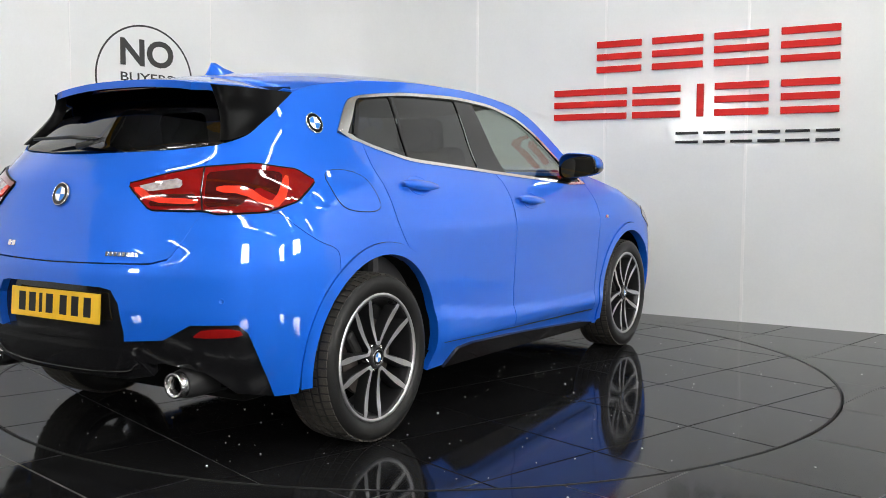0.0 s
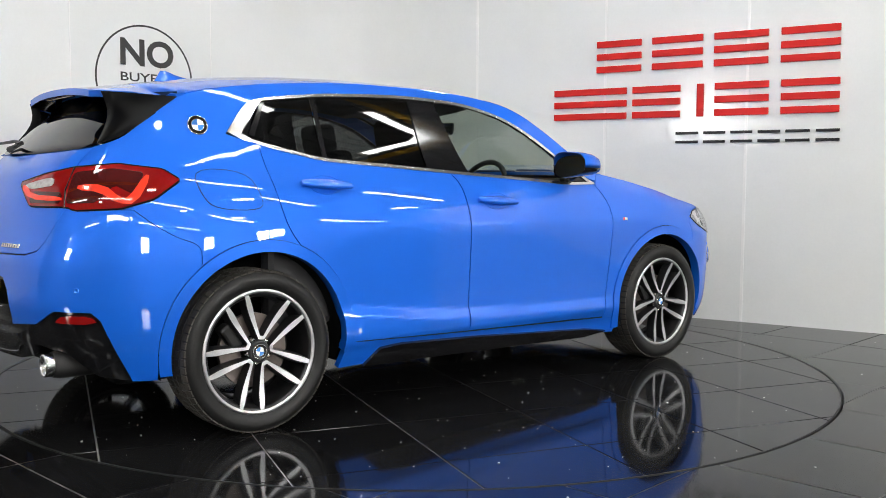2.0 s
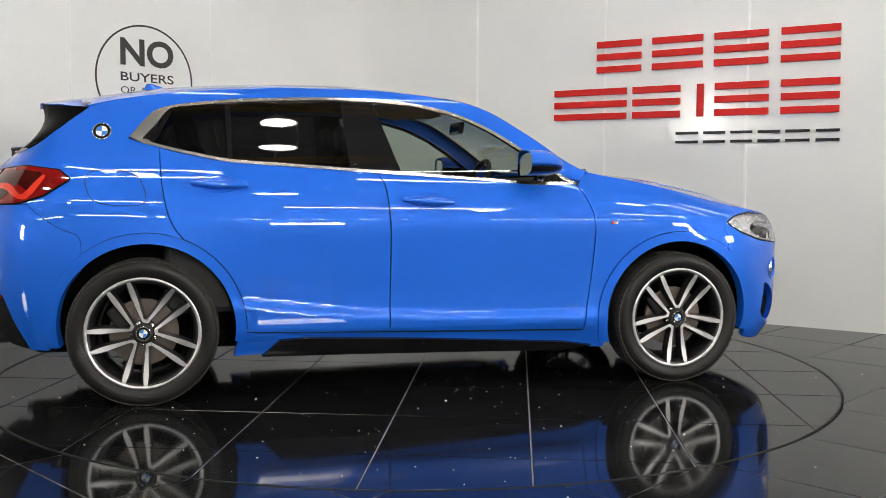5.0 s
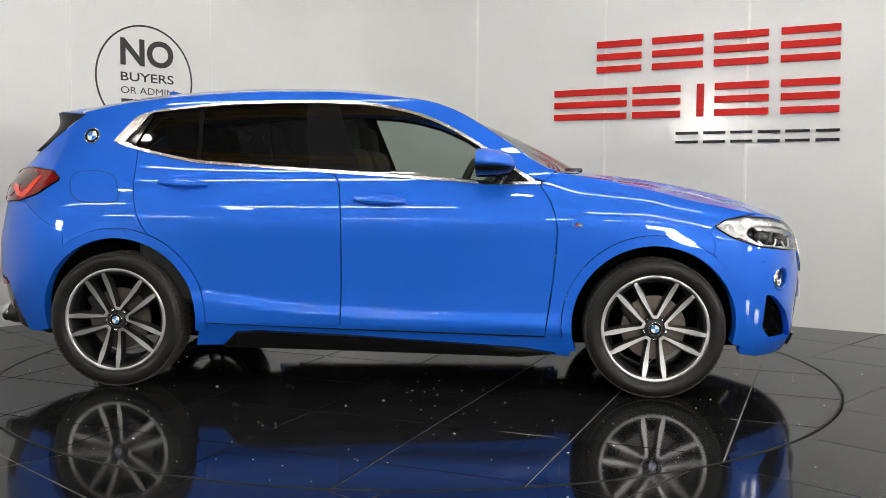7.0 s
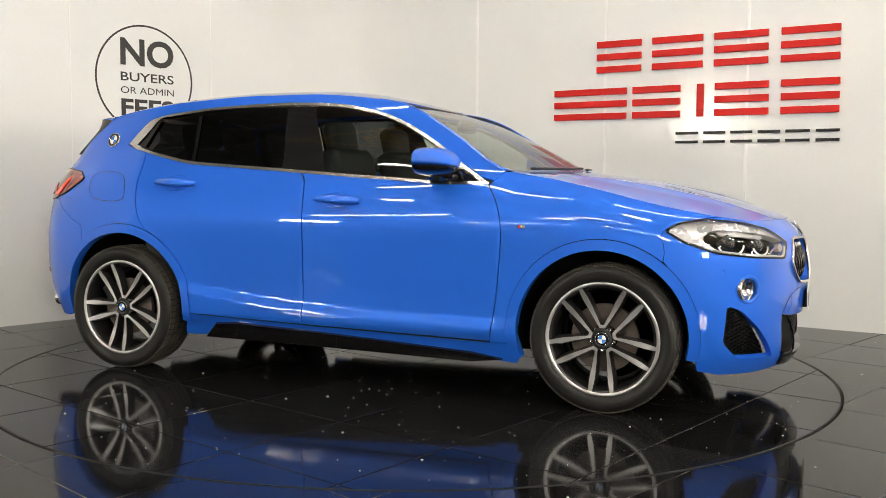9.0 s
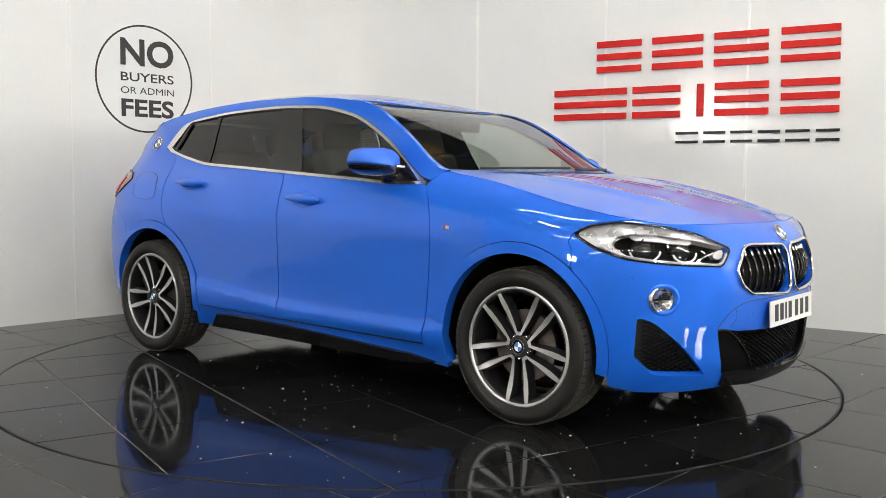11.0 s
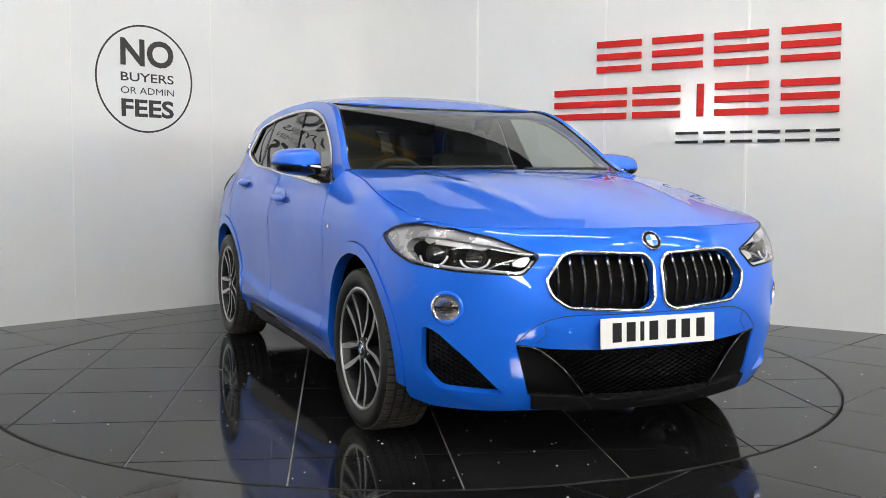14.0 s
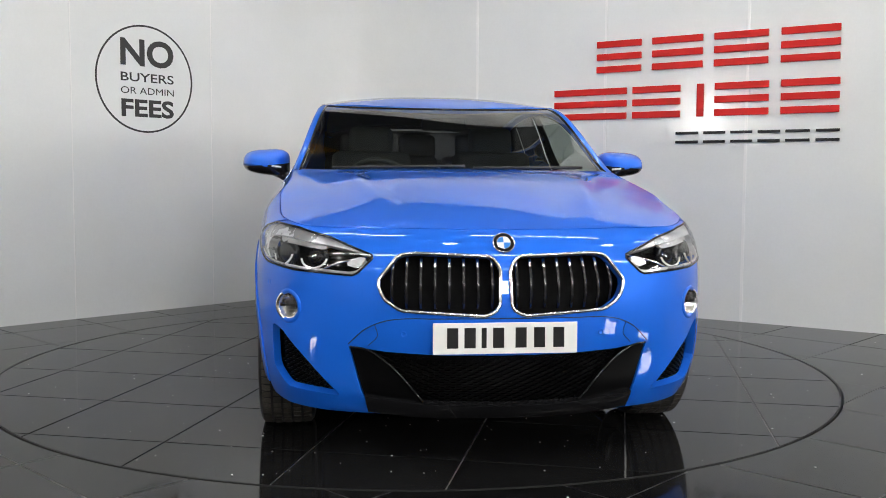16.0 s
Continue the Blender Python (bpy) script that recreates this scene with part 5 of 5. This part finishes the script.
# ---- raised sign on the right wall: plain bars, cell by cell ----
def sign_row(name, label, cells, z0, z1, stroke, depth, material, rows):
    root = tagged(new(name), label, "sign", "raised wall sign")
    root.matrix_basis = wall_frame(W_RIGHT, E_RIGHT, N_RIGHT, 0, 0)
    for s0, s1 in cells:
        if s1 - s0 < 0.1:
            bars = [((s0 + s1) / 2, (z0 + z1) / 2, s1 - s0, z1 - z0)]
        else:
            bars = [((s0 + s1) / 2, z0 + stroke / 2 + (z1 - z0 - stroke) * k / (rows - 1), s1 - s0, stroke) for k in range(rows)]
        for x, z, w, h in bars:
            part("bar", boxed(pose(x, z, depth / 2 + 0.002), (w, h, depth), 0.0015, 1), material, root)
    return root


sign_row("sign_upper_row", "raised red acrylic sign bars fixed to the white wall", [(-1.19, -.82), (-.73, -.335), (-.247, .148), (.237, .638)], 1.905, 2.152, .050, .022, M_RED, 3)
sign_row("sign_middle_row", "raised red acrylic sign bars fixed to the white wall", [(-1.56, -.935), (-.883, -.501), (-.370, -.320), (-.235, .159), (.246, .644)], 1.537, 1.782, .050, .022, M_RED, 3)
sign_row("sign_lower_row", "raised black acrylic sign bars fixed to the white wall", [(-.53, -.356), (-.315, -.151), (-.111, .048), (.088, .246), (.284, .452), (.493, .652)], 1.337, 1.424, .020, .015, M_BLACK, 2)


# ---- round vinyl notice on the left wall ----
def notice():
    root = tagged(new("round_notice"), "round dark grey vinyl notice lettered on the white wall", "sign")
    root.matrix_basis = wall_frame(W_LEFT, E_LEFT, N_LEFT, -0.592, 1.812, 0.002)
    bm = bmesh.new()
    r, w, n = 0.413, 0.014, 96
    lathe(bm, [(r - w, 0), (r - w, 0.0015), (r, 0.0015), (r, 0)], n, "Z")
    part("ring", bm, M_VINYL, root)
    for text, s0, s1, z0, z1, bold in (("NO", -.800, -.346, 1.906, 2.116, .030), ("BUYERS", -.800, -.348, 1.788, 1.856, .012), ("OR ADMIN", -.800, -.348, 1.694, 1.746, .0), ("FEES", -.798, -.350, 1.518, 1.655, .030)):
        cu = bpy.data.curves.new("word", "FONT")
        cu.body, cu.size, cu.extrude, cu.offset, cu.resolution_u = text, 1.0, 0.0, bold, 4
        ob = bpy.data.objects.new("word", cu)
        me = bpy.data.meshes.new_from_object(ob)
        bpy.data.objects.remove(ob)
        co = np.array([v.co for v in me.vertices])
        lo, hi = co.min(0), co.max(0)
        for v in me.vertices:
            v.co = (s0 + 0.592 + (v.co.x - lo[0]) / (hi[0] - lo[0]) * (s1 - s0), z0 - 1.812 + (v.co.y - lo[1]) / (hi[1] - lo[1]) * (z1 - z0), 0.0015)
        # one part for each letter: faces that hang together
        group = list(range(len(me.vertices)))

        def top(k):
            while group[k] != k:
                k = group[k]
            return k
        for f in me.polygons:
            for k in f.vertices[1:]:
                group[top(k)] = top(f.vertices[0])
        for g in sorted({top(f.vertices[0]) for f in me.polygons}):
            faces = [list(f.vertices) for f in me.polygons if top(f.vertices[0]) == g]
            used = sorted({k for f in faces for k in f})
            index = {k: n for n, k in enumerate(used)}
            letter = bpy.data.meshes.new("letter")
            letter.from_pydata([tuple(me.vertices[k].co) for k in used], [], [[index[k] for k in f] for f in faces])
            letter.materials.append(M_VINYL)
            o = new("letter", letter)
            o.parent = root
        bpy.data.meshes.remove(me)
    return root


notice()
FLOOR_TURN, FLOOR_SHIFT = 45.0, (0.30, -0.04)
# ---- floor tiles, 60 cm ----
def tiles():
    h = TILE / 2 - 0.003
    square = None
    # turntable: grid turned with the table
    r1 = RADIUS - 0.009
    c, s = math.cos(radians(-17.8)), math.sin(radians(-17.8))
    for i in range(-5, 6):
        for j in range(-5, 6):
            ox, oy = 0.025 + (i + 0.5) * TILE, -0.03 + (j + 0.5) * TILE
            poly = [(ox - h, oy - h), (ox + h, oy - h), (ox + h, oy + h), (ox - h, oy + h)]
            far = max(math.hypot(*p) for p in poly)
            if min(math.hypot(max(abs(ox) - h, 0), max(abs(oy) - h, 0)), 9) >= r1:
                continue
            if far <= r1:
                if square is None:
                    square = bpy.data.meshes.new("tile")
                    b = slab(bmesh.new(), [(-h, -h), (h, -h), (h, h), (-h, h)], -0.004, 0.0)
                    b.to_mesh(square), b.free()
                    square.materials.append(M_TILE)
                o = new("tile", square)
                o.parent = turntable
                o.matrix_basis = Matrix.Rotation(radians(-17.8), 4, "Z") @ Matrix.Translation((ox, oy, 0))
            else:
                for k in range(96):
                    w = 2 * math.pi * k / 96
                    cw, sw = math.cos(w), math.sin(w)
                    poly = clip_poly(poly, lambda p: r1 * math.cos(math.pi / 96) - p[0] * cw - p[1] * sw)
                    if len(poly) < 3:
                        break
                if len(poly) >= 3:
                    o = part("tile", slab(bmesh.new(), [(c * x - s * y, s * x + c * y) for x, y in poly], -0.004, 0.0), M_TILE, turntable)
    # fixed floor: a grid of its own; tiles at the ring are cut round it
    a = radians(FLOOR_TURN)
    c, s = math.cos(a), math.sin(a)
    r2 = RADIUS + 0.009
    rest = bmesh.new()
    count = 0
    for i in range(-20, 20):
        for j in range(-20, 20):
            ox, oy = FLOOR_SHIFT[0] + i * TILE, FLOOR_SHIFT[1] + j * TILE
            x, y = c * ox - s * oy, s * ox + c * oy
            if abs(x) > 9.5 or not -10.6 < y < 5.9:
                continue
            if (Vector((x, y, 0)) - W_RIGHT).dot(N_RIGHT) < -0.45 or (Vector((x, y, 0)) - W_LEFT).dot(N_LEFT) < -0.45:
                continue
            d = math.hypot(ox, oy)
            if d < r2 - 0.45:
                continue
            if d > r2 + 0.45:
                pieces = [[(ox - h, oy - h), (ox + h, oy - h), (ox + h, oy + h), (ox - h, oy + h)]]
            else:
                # split the tile in strips and trim each at the ring
                pieces = []
                px, py = (1, 0) if abs(oy) > abs(ox) else (0, 1)
                n = 8
                for k in range(n):
                    u0, u1 = -h + 2 * h * k / n, -h + 2 * h * (k + 1) / n
                    strip = [(ox + u0, oy - h), (ox + u1, oy - h), (ox + u1, oy + h), (ox + u0, oy + h)] if px else [(ox - h, oy + u0), (ox + h, oy + u0), (ox + h, oy + u1), (ox - h, oy + u1)]
                    mid = (ox + (u0 + u1) / 2, oy) if px else (ox, oy + (u0 + u1) / 2)
                    across = math.sqrt(max(r2 * r2 - (mid[0] if px else mid[1]) ** 2, 0))
                    q = (mid[0], math.copysign(across, oy)) if px else (math.copysign(across, ox), mid[1])
                    w = math.atan2(q[1], q[0])
                    cw, sw = math.cos(w), math.sin(w)
                    strip = clip_poly(strip, lambda p: p[0] * cw + p[1] * sw - r2)
                    if len(strip) >= 3:
                        pieces.append(strip)
            if not pieces:
                continue
            b = bmesh.new()
            for poly in pieces:
                poly = [(c * p[0] - s * p[1], s * p[0] + c * p[1]) for p in poly]
                if len(pieces) == 1:
                    slab(b, poly, -0.004, 0.0)
                else:
                    b.faces.new([b.verts.new((*p, 0.0)) for p in poly])
            if len(pieces) > 1:
                bmesh.ops.remove_doubles(b, verts=b.verts, dist=1e-5)
            if math.hypot(x, y + 1.0) < 4.6 and count < 290:
                count += 1
                part("tile", b, M_TILE, floor)
            else:
                tmp = bpy.data.meshes.new("tmp")
                b.to_mesh(tmp), b.free()
                rest.from_mesh(tmp)
                bpy.data.meshes.remove(tmp)
    tagged(part("far_tiles", rest, M_TILE, floor), kind="stuff")


tiles()


def dust(name, parent, n, r0, r1, seed):
    """Loose white specks on the tiles."""
    rng = random.Random(seed)
    bm = bmesh.new()
    for _ in range(n):
        r, w = math.sqrt(rng.uniform(r0 * r0, r1 * r1)), rng.uniform(0, 2 * math.pi)
        x, y = r * math.cos(w), r * math.sin(w)
        if not parent and (y > 0.9 or y < -4.0):
            continue
        size = rng.choice((.0016, .002, .0025, .0025, .003, .0045))
        bmesh.ops.create_icosphere(bm, subdivisions=1, radius=size, matrix=pose(x, y, size * .45, 0, 0, rng.uniform(0, 90)) @ Matrix.Diagonal((rng.uniform(.8, 1.6), 1, .5, 1)))
    ob = link(name, bm, M_DUST, parent)
    return tagged(ob, "loose white dust specks lying on black tiles", kind="stuff") if parent else tagged(ob, "loose white dust specks lying on black tiles", "dust", kind="stuff")


dust("dust_speck_scatter", turntable, 300, 0.3, 2.2, 3)
dust("dust_specks", None, 260, 2.3, 4.2, 4)
# ---- what moves: the turntable turns, and carries the car ----
TURN = [(0.0, 56.41), (0.5, 51.99), (1.0, 47.55), (1.5, 43.07), (2.0, 38.60), (2.5, 34.17), (3.0, 29.73), (3.5, 25.20), (4.0, 20.75), (5.0, 11.90), (6.0, 3.02), (6.5, -1.42), (7.0, -5.85), (7.5, -10.18),
        (8.0, -14.40), (8.5, -18.70), (9.0, -23.08), (10.0, -31.85), (11.0, -40.65), (11.5, -45.05), (12.0, -49.51), (12.5, -53.98), (13.0, -58.43), (13.5, -62.87), (14.0, -67.27), (14.5, -71.70), (15.0, -76.18),
        (15.5, -80.55), (16.0, -84.45)]


def motions():
    walk(turntable, [(t, pose(0, 0, 0, 0, 0, a)) for t, a in TURN])
    rows = []
    for t, a in TURN:
        c, s = math.cos(radians(a)), math.sin(radians(a))
        rows.append((t, pose(c * CAR_AT[0] - s * CAR_AT[1], s * CAR_AT[0] + c * CAR_AT[1], 0, 0, 0, a)))
    walk(car, rows)


motions()
